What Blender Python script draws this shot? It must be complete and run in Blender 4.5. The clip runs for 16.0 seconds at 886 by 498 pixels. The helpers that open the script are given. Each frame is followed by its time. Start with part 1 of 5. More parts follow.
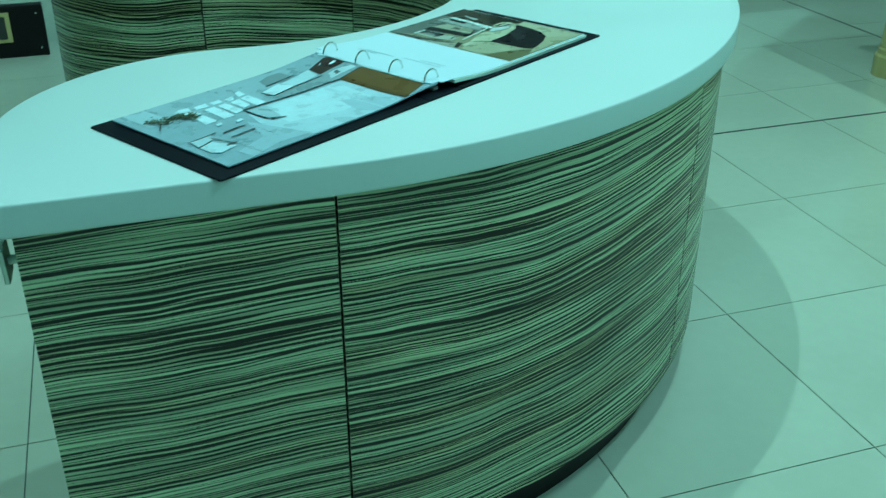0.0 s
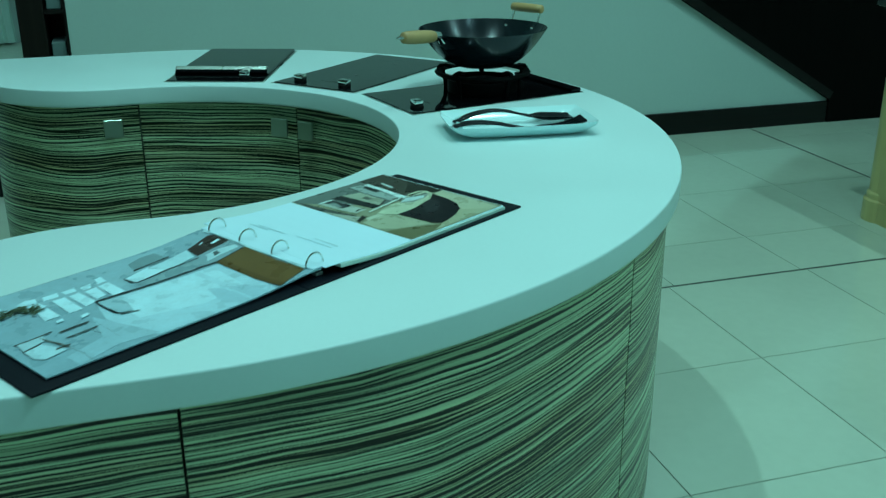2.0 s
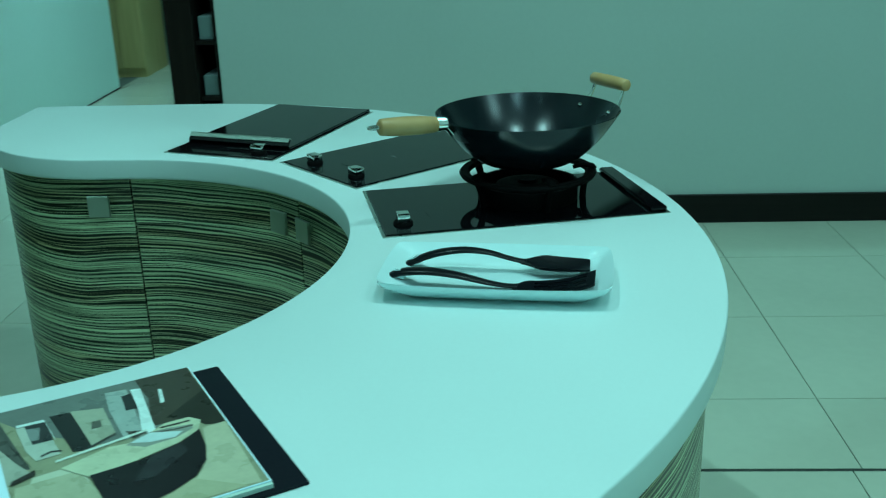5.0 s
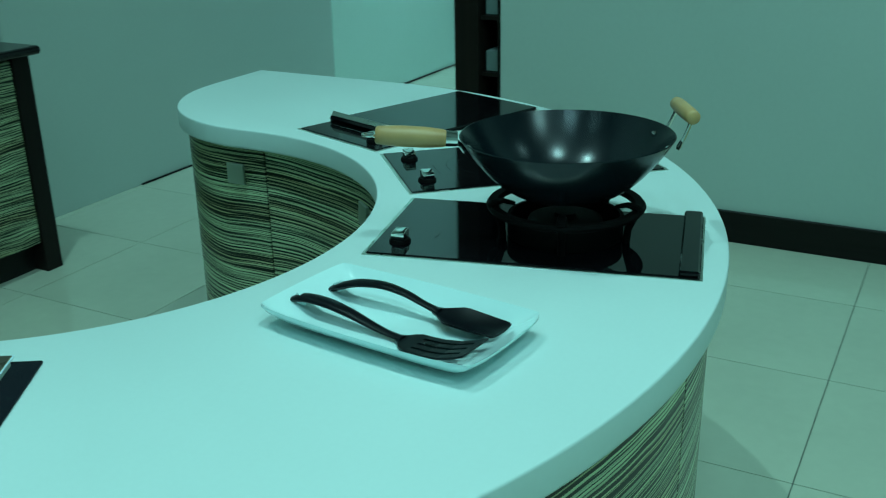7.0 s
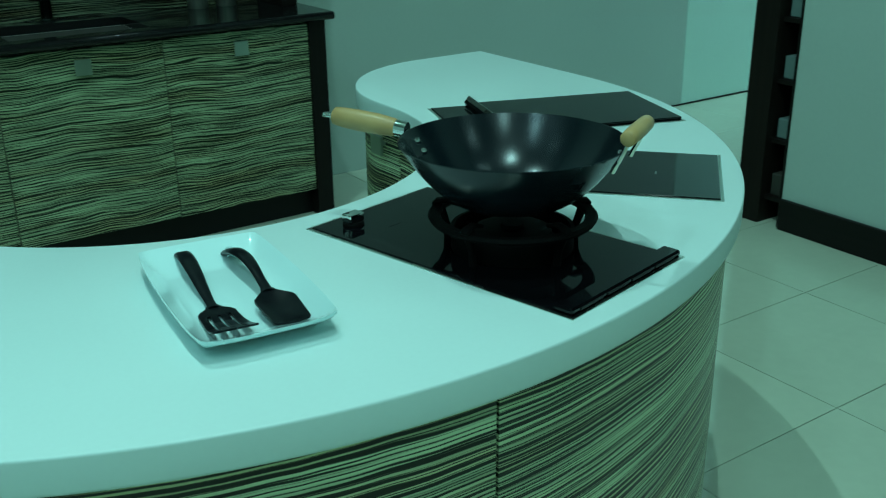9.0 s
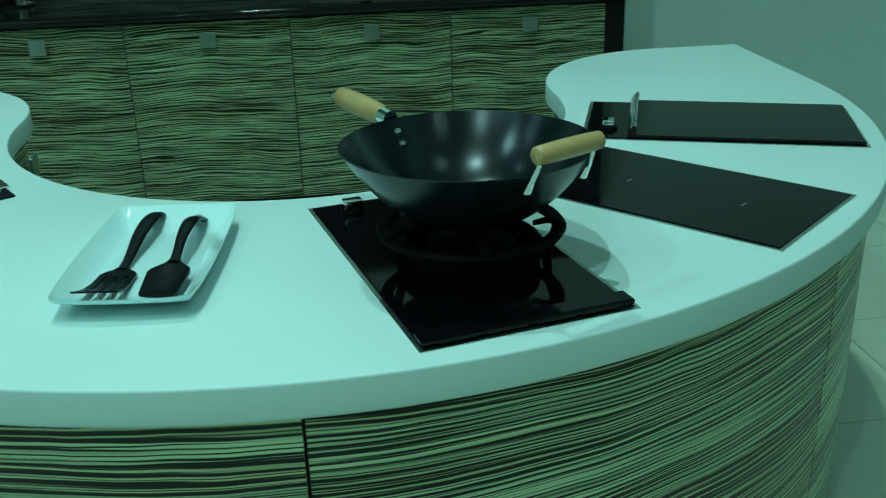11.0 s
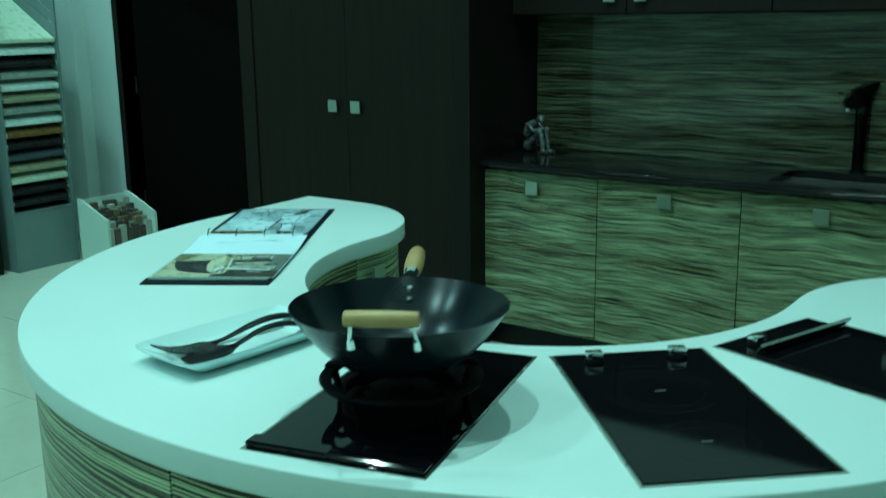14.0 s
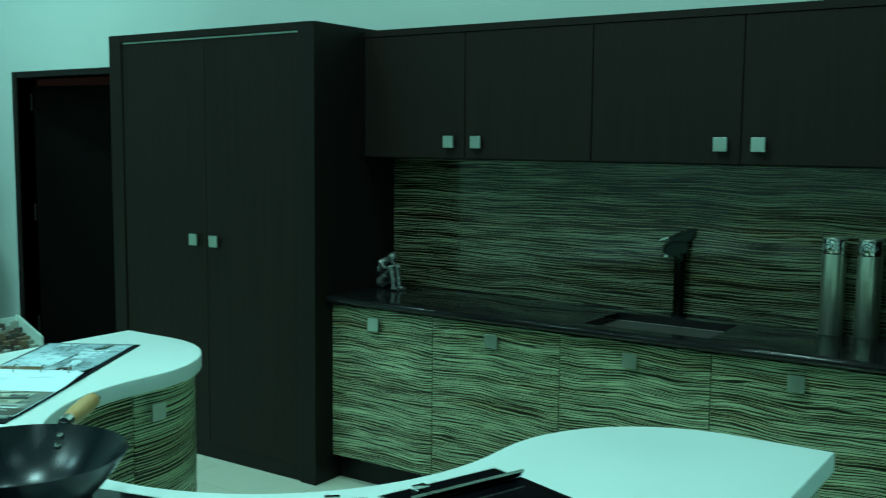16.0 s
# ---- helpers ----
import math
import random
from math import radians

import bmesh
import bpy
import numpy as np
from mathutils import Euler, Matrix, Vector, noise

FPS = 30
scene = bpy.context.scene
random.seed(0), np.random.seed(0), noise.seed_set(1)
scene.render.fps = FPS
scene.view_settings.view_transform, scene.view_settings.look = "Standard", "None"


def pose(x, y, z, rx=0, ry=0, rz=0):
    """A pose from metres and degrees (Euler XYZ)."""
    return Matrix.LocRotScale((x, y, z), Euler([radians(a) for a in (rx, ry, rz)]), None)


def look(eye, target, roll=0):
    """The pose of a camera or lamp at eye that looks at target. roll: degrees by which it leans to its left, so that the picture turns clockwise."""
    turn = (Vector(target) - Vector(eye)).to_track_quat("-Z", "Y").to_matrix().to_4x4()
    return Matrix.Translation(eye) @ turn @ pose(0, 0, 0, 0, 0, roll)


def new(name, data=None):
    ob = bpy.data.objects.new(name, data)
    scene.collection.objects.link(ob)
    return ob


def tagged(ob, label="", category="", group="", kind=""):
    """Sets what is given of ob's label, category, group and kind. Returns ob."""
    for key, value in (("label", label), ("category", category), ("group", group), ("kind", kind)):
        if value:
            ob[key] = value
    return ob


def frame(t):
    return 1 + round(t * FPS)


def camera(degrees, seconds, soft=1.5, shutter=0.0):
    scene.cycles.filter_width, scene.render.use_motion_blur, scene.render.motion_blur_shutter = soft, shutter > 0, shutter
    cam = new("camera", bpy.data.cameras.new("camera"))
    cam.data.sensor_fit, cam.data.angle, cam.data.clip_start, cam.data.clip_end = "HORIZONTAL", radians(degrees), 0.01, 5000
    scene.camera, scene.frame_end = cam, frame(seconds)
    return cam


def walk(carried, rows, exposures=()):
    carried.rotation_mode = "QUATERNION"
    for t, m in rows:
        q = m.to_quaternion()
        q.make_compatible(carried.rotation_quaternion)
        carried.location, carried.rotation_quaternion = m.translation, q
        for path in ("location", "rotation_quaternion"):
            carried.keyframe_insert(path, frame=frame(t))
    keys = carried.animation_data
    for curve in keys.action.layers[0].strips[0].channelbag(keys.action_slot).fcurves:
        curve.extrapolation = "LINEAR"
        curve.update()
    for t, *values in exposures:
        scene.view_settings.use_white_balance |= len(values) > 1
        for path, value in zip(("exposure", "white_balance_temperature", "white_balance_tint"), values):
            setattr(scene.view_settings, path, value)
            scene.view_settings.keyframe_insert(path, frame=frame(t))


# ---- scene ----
cam = camera(47.7, 16.0, soft=1.2, shutter=0.4)
PATH = [
    (0, (-1.304, -1.295, 1.402), (0.381, -1.845, 0.475), -0.0),
    (0.5, (-1.293, -1.294, 1.403), (0.4, -1.915, 0.537), 0.2),
    (1, (-1.255, -1.344, 1.412), (0.46, -1.981, 0.604), 0.6),
    (1.5, (-1.223, -1.448, 1.432), (0.53, -2.041, 0.673), 0.3),
    (2, (-1.164, -1.56, 1.434), (0.626, -2.1, 0.725), -0.3),
    (2.5, (-1.035, -1.64, 1.436), (0.769, -2.164, 0.75), 0.1),
    (3, (-0.883, -1.707, 1.442), (0.926, -2.211, 0.752), -0.8),
    (3.5, (-0.782, -1.794, 1.455), (1.039, -2.246, 0.763), -1.3),
    (4, (-0.651, -2.038, 1.45), (1.21, -2.303, 0.768), -1.8),
    (4.2, (-0.596, -2.096, 1.435), (1.277, -2.311, 0.767), -1.8),
    (6.3, (-0.205, -2.868, 1.441), (1.540, -2.234, 0.704), -1.2),
    (6.5, (-0.164, -2.906, 1.436), (1.567, -2.215, 0.711), -1.0),
    (7, (-0.037, -3.050, 1.448), (1.606, -2.167, 0.727), -1.1),
    (7.5, (0.090, -3.224, 1.434), (1.610, -2.136, 0.722), -1.06),
    (8, (0.266, -3.366, 1.409), (1.632, -2.090, 0.698), -1.12),
    (8.5, (0.419, -3.488, 1.409), (1.633, -2.073, 0.687), -0.55),
    (9, (0.538, -3.640, 1.436), (1.593, -2.108, 0.702), -0.63),
    (9.2, (0.599, -3.684, 1.445), (1.582, -2.109, 0.701), -0.97),
    (11.3, (1.388, -3.791, 1.410), (1.486, -1.942, 0.655), -1.44),
    (11.5, (1.466, -3.802, 1.415), (1.476, -1.948, 0.665), -1.35),
    (12, (1.671, -3.805, 1.435), (1.477, -1.947, 0.722), -0.67),
    (12.5, (1.866, -3.743, 1.441), (1.469, -1.898, 0.780), -0.33),
    (13, (2.033, -3.709, 1.441), (1.350, -1.933, 0.826), -1.47),
    (13.5, (2.232, -3.712, 1.457), (1.257, -2.067, 0.875), -2.21),
    (14, (2.419, -3.694, 1.477), (1.298, -2.101, 1.021), -0.76),
    (14.5, (2.584, -3.639, 1.545), (1.393, -2.067, 1.214), 0.45),
    (15, (2.734, -3.533, 1.566), (1.515, -1.968, 1.311), 0.27),
    (15.2, (2.779, -3.506, 1.570), (1.571, -1.930, 1.327), -0.01),
    (15.5, (2.840, -3.464, 1.570), (1.662, -1.866, 1.333), 0.32),
    (16, (2.962, -3.419, 1.549), (1.848, -1.772, 1.334), 0.54),
]
EXPOSURES = [  # seconds, stops, kelvin, tint
    (0.0, -0.18, 6150, 10), (1.5, -0.24, 6150, 10), (2.0, -0.46, 6150, 10), (3.0, -0.54, 6200, 10), (4.0, -0.36, 6200, 10), (7.0, -0.50, 6250, 10), (8.0, -0.48, 6300, 10), (9.0, -0.50, 6450, 10),
    (12.0, -0.40, 6600, 10), (13.5, -0.32, 6500, 10), (14.0, -0.16, 6550, 10), (14.5, 0.18, 6650, 10), (15.2, 0.20, 6600, 10), (16.0, 0.06, 6500, 10),
]
walk(cam, [(t, look(eye, target, roll)) for t, eye, target, roll in PATH], EXPOSURES)

# ---------------------------------------------------------------- light
LAMP, COOL = (0.51, 1.0, 0.91), (0.47, 1.0, 0.99)
CEIL = 5.3
# first two follow the island's shadows; last five are unseen, added as fill
DOWNLIGHTS = [  # x, y, watts
    (0.86, -1.15, 68), (0.87, -3.30, 64), (3.00, -1.15, 6), (3.00, -3.30, 6),
    (-1.50, -1.15, 5), (-1.50, -3.30, 36), (0.00, -5.40, 50), (-1.50, -5.40, 34), (3.00, -5.40, 10),
    (-3.00, -2.30, 12), (6.00, -3.30, 12),
]
for lx, ly, lw in DOWNLIGHTS:
    ld = bpy.data.lights.new("downlight_lamp", "AREA")
    ld.shape, ld.size, ld.energy, ld.color = "DISK", 0.05, lw, COOL if lx < -1.0 else LAMP
    ld.spread = radians(165)
    lo = new("downlight_lamp", ld)
    lo.matrix_world = pose(lx, ly, CEIL - 0.012)

# unseen spotlights, added and turned to brighten the doorway wall and next bay
WALL_FILLS = [(-2.60, -1.30, 27), (6.20, -1.20, 52)]
for lx, ly, lw in WALL_FILLS:
    ld = bpy.data.lights.new("wall_fill_lamp", "AREA")
    ld.shape, ld.size, ld.energy, ld.color = "DISK", 0.30, lw, COOL
    ld.spread = radians(74)
    lo = new("wall_fill_lamp", ld)
    lo.matrix_world = pose(lx, ly, CEIL - 0.02, 24)

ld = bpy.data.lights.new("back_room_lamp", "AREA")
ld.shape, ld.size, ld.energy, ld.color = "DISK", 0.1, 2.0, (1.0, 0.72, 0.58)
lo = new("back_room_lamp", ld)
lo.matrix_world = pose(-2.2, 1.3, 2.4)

world = bpy.data.worlds.new("world")
scene.world = world
world.use_nodes = True
bg = world.node_tree.nodes["Background"]
bg.inputs["Color"].default_value = (0.45, 0.8, 0.72, 1)
bg.inputs["Strength"].default_value = 0.012


# ---------------------------------------------------------------- materials
def nodes_of(name):
    m = bpy.data.materials.new(name)
    m.use_nodes = True
    t = m.node_tree
    return m, t.nodes, t.links, t.nodes["Principled BSDF"]


def plain(name, colour, rough=0.5, metal=0.0, vary=0.08, scale=6.0, bump=0.0, bump_scale=200.0, coat=0.0, mottle=60.0, rvary=0.06, spec=0.5):
    """A surface whose colour and gloss wander at two scales, with fine relief."""
    m, n, l, p = nodes_of(name)
    tc = n.new("ShaderNodeTexCoord")
    big, small = n.new("ShaderNodeTexNoise"), n.new("ShaderNodeTexNoise")
    big.inputs["Scale"].default_value, small.inputs["Scale"].default_value = scale, mottle
    big.inputs["Detail"].default_value, small.inputs["Detail"].default_value = 4, 2
    info = n.new("ShaderNodeObjectInfo")
    shift = n.new("ShaderNodeVectorMath")
    shift.operation = "ADD"
    spread = n.new("ShaderNodeMath")
    spread.operation = "MULTIPLY"
    spread.inputs[1].default_value = 17.0
    l.new(info.outputs["Random"], spread.inputs[0])
    l.new(tc.outputs["Object"], shift.inputs[0])
    l.new(spread.outputs[0], shift.inputs[1])
    for tex in (big, small):
        l.new(shift.outputs[0], tex.inputs["Vector"])
    add = n.new("ShaderNodeMath")
    add.operation = "MULTIPLY_ADD"
    add.inputs[1].default_value = 0.45
    l.new(small.outputs["Fac"], add.inputs[0])
    l.new(big.outputs["Fac"], add.inputs[2])
    ramp = n.new("ShaderNodeMapRange")
    ramp.inputs["From Min"].default_value, ramp.inputs["From Max"].default_value = 0.4, 1.05
    ramp.inputs["To Min"].default_value, ramp.inputs["To Max"].default_value = 1 - vary, 1 + vary
    l.new(add.outputs[0], ramp.inputs["Value"])
    mul = n.new("ShaderNodeVectorMath")
    mul.operation = "SCALE"
    mul.inputs[0].default_value = colour
    l.new(ramp.outputs["Result"], mul.inputs["Scale"])
    l.new(mul.outputs[0], p.inputs["Base Color"])
    rr = n.new("ShaderNodeMapRange")
    rr.inputs["From Min"].default_value, rr.inputs["From Max"].default_value = 0.3, 0.7
    rr.inputs["To Min"].default_value, rr.inputs["To Max"].default_value = max(0.02, rough - rvary), rough + rvary
    l.new(big.outputs["Fac"], rr.inputs["Value"])
    l.new(rr.outputs["Result"], p.inputs["Roughness"])
    p.inputs["Metallic"].default_value = metal
    p.inputs["Specular IOR Level"].default_value = spec
    p.inputs["Coat Weight"].default_value = coat
    if bump:
        bt, bn = n.new("ShaderNodeTexNoise"), n.new("ShaderNodeBump")
        bt.inputs["Scale"].default_value = bump_scale
        bn.inputs["Strength"].default_value, bn.inputs["Distance"].default_value = bump, 0.002
        l.new(tc.outputs["Object"], bt.inputs["Vector"])
        l.new(bt.outputs["Fac"], bn.inputs["Height"])
        l.new(bn.outputs["Normal"], p.inputs["Normal"])
    return m


def zebra(name, light, dark, wave, rough, coat=0.3, across=90.0, freq=2.2, along=2.5, thick=0.42, jag=0.12):
    """Striped reconstituted veneer: thin dark lines that swell, split, taper off and bunch into darker bands."""
    m, n, l, p = nodes_of(name)
    tc, info = n.new("ShaderNodeTexCoord"), n.new("ShaderNodeObjectInfo")
    off = n.new("ShaderNodeMath")
    off.operation = "MULTIPLY"
    off.inputs[1].default_value = 9.0
    l.new(info.outputs["Random"], off.inputs[0])
    comb = n.new("ShaderNodeCombineXYZ")
    l.new(off.outputs[0], comb.inputs["Z"])
    at = n.new("ShaderNodeVectorMath")
    l.new(tc.outputs["Object"], at.inputs[0])
    l.new(comb.outputs[0], at.inputs[1])
    sep = n.new("ShaderNodeSeparateXYZ")
    l.new(at.outputs[0], sep.inputs[0])

    def calc(kind, *values):
        mm = n.new("ShaderNodeMath")
        mm.operation = kind
        for k, v in enumerate(values):
            if isinstance(v, (int, float)):
                mm.inputs[k].default_value = v
            else:
                l.new(v, mm.inputs[k])
        return mm.outputs[0]

    def noise(kx, kz, z, detail=0.0, rough_n=0.5):
        c, t = n.new("ShaderNodeCombineXYZ"), n.new("ShaderNodeTexNoise")
        for axis, k, src in (("X", kx, sep.outputs["X"]), ("Y", kx, sep.outputs["Y"]), ("Z", kz, z)):
            l.new(calc("MULTIPLY", src, k), c.inputs[axis])
        t.inputs["Scale"].default_value, t.inputs["Detail"].default_value, t.inputs["Roughness"].default_value = 1.0, detail, rough_n
        l.new(c.outputs[0], t.inputs["Vector"])
        return t.outputs["Fac"]

    def lines(count, drift, seed):
        """1 in the middle of each of count lines a metre, 0 at its edge; their spacing drifts and each tapers in and out."""
        wander = noise(along * 0.8 + seed, count * 0.24, w, 1.0)
        phase = calc("MULTIPLY_ADD", wander, drift, calc("MULTIPLY", w, count))
        saw = calc("ABSOLUTE", calc("MULTIPLY_ADD", calc("FRACT", phase), 2.0, -1.0))
        own = noise(along * 2.2 + seed, count * 0.9, w)
        span = calc("MULTIPLY_ADD", own, thick * 2.8, calc("MULTIPLY_ADD", bunch, thick * 2.0, -1.4 * thick))
        return calc("DIVIDE", calc("SUBTRACT", span, saw), 0.30)

    # long swells, then short ripples that pinch the lines together
    z0 = sep.outputs["Z"]
    swell = noise(freq, freq * 0.8, z0, 1.0)
    ripple = noise(freq * 4.0, freq * 5.0, z0, 1.0)
    w = calc("MULTIPLY_ADD", swell, wave, calc("MULTIPLY_ADD", ripple, wave * jag, z0))
    bunch = noise(along * 0.6, across * 0.22, w, 1.0)
    hair = noise(along * 2.0, across * 5.0, w)
    body = calc("MAXIMUM", lines(across, 3.2, 0.0), calc("SUBTRACT", lines(across * 1.9, 3.6, 0.3), 0.25))
    body = calc("MULTIPLY_ADD", calc("SUBTRACT", hair, 0.5), 0.9, body)
    mr = n.new("ShaderNodeMapRange")
    mr.inputs["From Min"].default_value, mr.inputs["From Max"].default_value = -0.55, 0.45
    l.new(body, mr.inputs["Value"])
    ramp = n.new("ShaderNodeValToRGB")
    e = ramp.color_ramp.elements
    e[0].position, e[0].color = 0.0, (*light, 1)
    e[1].position, e[1].color = 1.0, (*dark, 1)
    for pos, k in ((0.30, 0.70), (0.55, 0.32), (0.78, 0.08)):
        mid = e.new(pos)
        mid.color = (*[d + k * (q - d) for d, q in zip(dark, light)], 1)
    l.new(mr.outputs["Result"], ramp.inputs["Fac"])
    streak = n.new("ShaderNodeMapRange")
    streak.inputs["From Min"].default_value, streak.inputs["From Max"].default_value = 0.36, 0.60
    streak.inputs["To Min"].default_value, streak.inputs["To Max"].default_value = 0.60, 1.10
    l.new(noise(along * 1.4, across * 0.7, w, 2.0, 0.6), streak.inputs["Value"])
    streaked = n.new("ShaderNodeVectorMath")
    streaked.operation = "SCALE"
    l.new(ramp.outputs["Color"], streaked.inputs[0])
    l.new(streak.outputs["Result"], streaked.inputs["Scale"])
    warm = n.new("ShaderNodeMix")
    warm.data_type, warm.blend_type = "RGBA", "MULTIPLY"
    warm.inputs["B"].default_value = (0.98, 0.74, 0.60, 1)
    tone = n.new("ShaderNodeMapRange")
    tone.inputs["From Min"].default_value, tone.inputs["From Max"].default_value = 0.45, 0.78
    l.new(bunch, tone.inputs["Value"])
    l.new(tone.outputs["Result"], warm.inputs["Factor"])
    l.new(streaked.outputs[0], warm.inputs["A"])
    l.new(warm.outputs["Result"], p.inputs["Base Color"])
    p.inputs["Roughness"].default_value = rough
    p.inputs["Coat Weight"].default_value = coat
    p.inputs["Coat Roughness"].default_value = 0.06
    p.inputs["Specular IOR Level"].default_value = 0.2
    bn = n.new("ShaderNodeBump")
    bn.inputs["Strength"].default_value, bn.inputs["Distance"].default_value = 0.10, 0.001
    l.new(hair, bn.inputs["Height"])
    l.new(bn.outputs["Normal"], p.inputs["Normal"])
    return m


def grained(name, light, dark, rough, stretch=(3, 3, 40), coat=0.0, spec=0.5, metal=0.0):
    """Wood or brushed metal with a drawn-out grain along one axis."""
    m, n, l, p = nodes_of(name)
    tc, mp, t = n.new("ShaderNodeTexCoord"), n.new("ShaderNodeMapping"), n.new("ShaderNodeTexNoise")
    mp.inputs["Scale"].default_value = stretch
    t.inputs["Scale"].default_value, t.inputs["Detail"].default_value = 1.0, 4.0
    l.new(tc.outputs["Object"], mp.inputs["Vector"])
    l.new(mp.outputs[0], t.inputs["Vector"])
    ramp = n.new("ShaderNodeValToRGB")
    ramp.color_ramp.elements[0].position, ramp.color_ramp.elements[0].color = 0.3, (*dark, 1)
    ramp.color_ramp.elements[1].position, ramp.color_ramp.elements[1].color = 0.68, (*light, 1)
    l.new(t.outputs["Fac"], ramp.inputs["Fac"])
    l.new(ramp.outputs["Color"], p.inputs["Base Color"])
    p.inputs["Roughness"].default_value, p.inputs["Coat Weight"].default_value = rough, coat
    p.inputs["Specular IOR Level"].default_value, p.inputs["Metallic"].default_value = spec, metal
    bn = n.new("ShaderNodeBump")
    bn.inputs["Strength"].default_value, bn.inputs["Distance"].default_value = 0.15, 0.001
    l.new(t.outputs["Fac"], bn.inputs["Height"])
    l.new(bn.outputs["Normal"], p.inputs["Normal"])
    return m


# part of the teal light cast is put into neutral surfaces' base colours
M_COUNTER = plain("solid_surface_teal_cast", (0.60, 0.76, 0.76), 0.45, vary=0.025, scale=3, mottle=120)
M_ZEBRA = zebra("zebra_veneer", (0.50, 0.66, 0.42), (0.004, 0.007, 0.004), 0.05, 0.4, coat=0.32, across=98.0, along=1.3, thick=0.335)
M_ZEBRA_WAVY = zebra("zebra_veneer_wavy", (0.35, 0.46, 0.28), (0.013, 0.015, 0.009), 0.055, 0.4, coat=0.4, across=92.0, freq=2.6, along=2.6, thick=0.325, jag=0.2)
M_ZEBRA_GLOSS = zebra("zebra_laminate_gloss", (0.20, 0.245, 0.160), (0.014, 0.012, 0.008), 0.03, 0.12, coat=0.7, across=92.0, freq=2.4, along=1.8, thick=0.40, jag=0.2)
M_CORE = plain("carcass_board", (0.035, 0.035, 0.03), 0.6)
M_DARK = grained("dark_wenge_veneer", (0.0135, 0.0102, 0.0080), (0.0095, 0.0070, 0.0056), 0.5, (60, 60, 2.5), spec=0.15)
# same grain as M_DARK in a darker tone, for sides and gables
M_DARK_SIDE = grained("wenge_darker", (0.009, 0.0065, 0.0055), (0.005, 0.004, 0.0035), 0.5, (60, 60, 2.5), spec=0.2)
M_BLACKWOOD = grained("black_stained_wood", (0.0028, 0.0024, 0.002), (0.0016, 0.0014, 0.0013), 0.6, (60, 60, 2.5), spec=0.05)
M_PLINTH = plain("black_plinth", (0.007, 0.007, 0.007), 0.4, spec=0.2)
M_GRANITE = plain("polished_black_stone", (0.007, 0.007, 0.0075), 0.08, vary=0.3, mottle=300, rvary=0.03, spec=0.3)
M_WALL = plain("painted_wall", (0.43, 0.54, 0.51), 0.6, vary=0.04, scale=1.2, bump=0.08, bump_scale=90)
# paler copy of the wall colour, painting in the next bay's brighter light
M_WALL_LIT = plain("lit_wall_paint", (0.60, 0.84, 0.78), 0.6, vary=0.03, scale=1.2, bump=0.08, bump_scale=90)
# unseen surface, kept dark so that it bounces less light
M_CEILING = plain("low_bounce_ceiling", (0.20, 0.25, 0.23), 0.8, vary=0.03)
M_TILE = plain("polished_porcelain", (0.51, 0.57, 0.47), 0.10, vary=0.06, scale=2.2, coat=0.2, mottle=25, rvary=0.04)
M_GROUT = plain("grout", (0.09, 0.12, 0.10), 0.8)
M_JOINT = plain("dark_joint", (0.035, 0.042, 0.038), 0.8)
M_BASEBOARD = grained("black_baseboard", (0.008, 0.007, 0.0065), (0.005, 0.0045, 0.004), 0.45, (2, 2, 50), spec=0.2)
M_STEEL = plain("brushed_steel", (0.55, 0.62, 0.58), 0.28, 1.0, vary=0.06, mottle=200)
M_CHROME = plain("chrome", (0.75, 0.80, 0.78), 0.08, 1.0, vary=0.02, rvary=0.03)
M_CANISTER = grained("brushed_canister_steel", (0.62, 0.68, 0.58), (0.40, 0.45, 0.39), 0.30, (120, 120, 1.5), metal=0.9)
M_RINGBAR = plain("nickel_bar", (0.25, 0.30, 0.29), 0.4, 0.3)
M_SINK = plain("satin_steel_sink", (0.80, 0.86, 0.82), 0.32, 0.25, vary=0.06, mottle=200)
M_HANDLE = plain("satin_nickel", (0.46, 0.56, 0.51), 0.35, 1.0, vary=0.04)
M_GLASS = plain("black_ceramic_glass", (0.003, 0.003, 0.004), 0.05, vary=0.1, rvary=0.02, spec=0.2)
M_PRINT = plain("grey_print", (0.011, 0.012, 0.013), 0.12, spec=0.22)
M_MARK = plain("pale_print", (0.10, 0.12, 0.12), 0.4)
M_IRON = plain("cast_iron", (0.004, 0.004, 0.004), 0.6, vary=0.2, bump=0.1, bump_scale=300, spec=0.06)
M_WOK = plain("blued_steel_wok", (0.004, 0.010, 0.014), 0.24, 0.3, vary=0.15, scale=9, rvary=0.05, spec=0.40)
M_BEECH = grained("beech_handle", (0.54, 0.35, 0.15), (0.43, 0.26, 0.10), 0.38, (12, 12, 12), coat=0.2)
M_PORCELAIN = plain("glazed_porcelain", (0.66, 0.90, 0.92), 0.10, vary=0.015, coat=0.6, rvary=0.03)
M_NYLON = plain("black_nylon", (0.003, 0.004, 0.006), 0.32, vary=0.1, bump=0.05, spec=0.16)
M_BINDER = plain("black_binder_vinyl", (0.005, 0.007, 0.012), 0.5, vary=0.1, bump=0.2, bump_scale=500, spec=0.12)
M_PAGE = plain("white_page", (0.66, 0.88, 0.99), 0.35, vary=0.02)
M_OAK = grained("pale_oak", (0.52, 0.44, 0.19), (0.44, 0.36, 0.15), 0.4, (30, 30, 2), coat=0.1)
M_GREYMETAL = plain("grey_powder_coat", (0.14, 0.21, 0.21), 0.45, vary=0.05)
M_WHITEBOX = plain("white_laminate", (0.50, 0.66, 0.60), 0.4, vary=0.03)
M_LAMPGLOW, _n, _l, _p = nodes_of("downlight_glow")
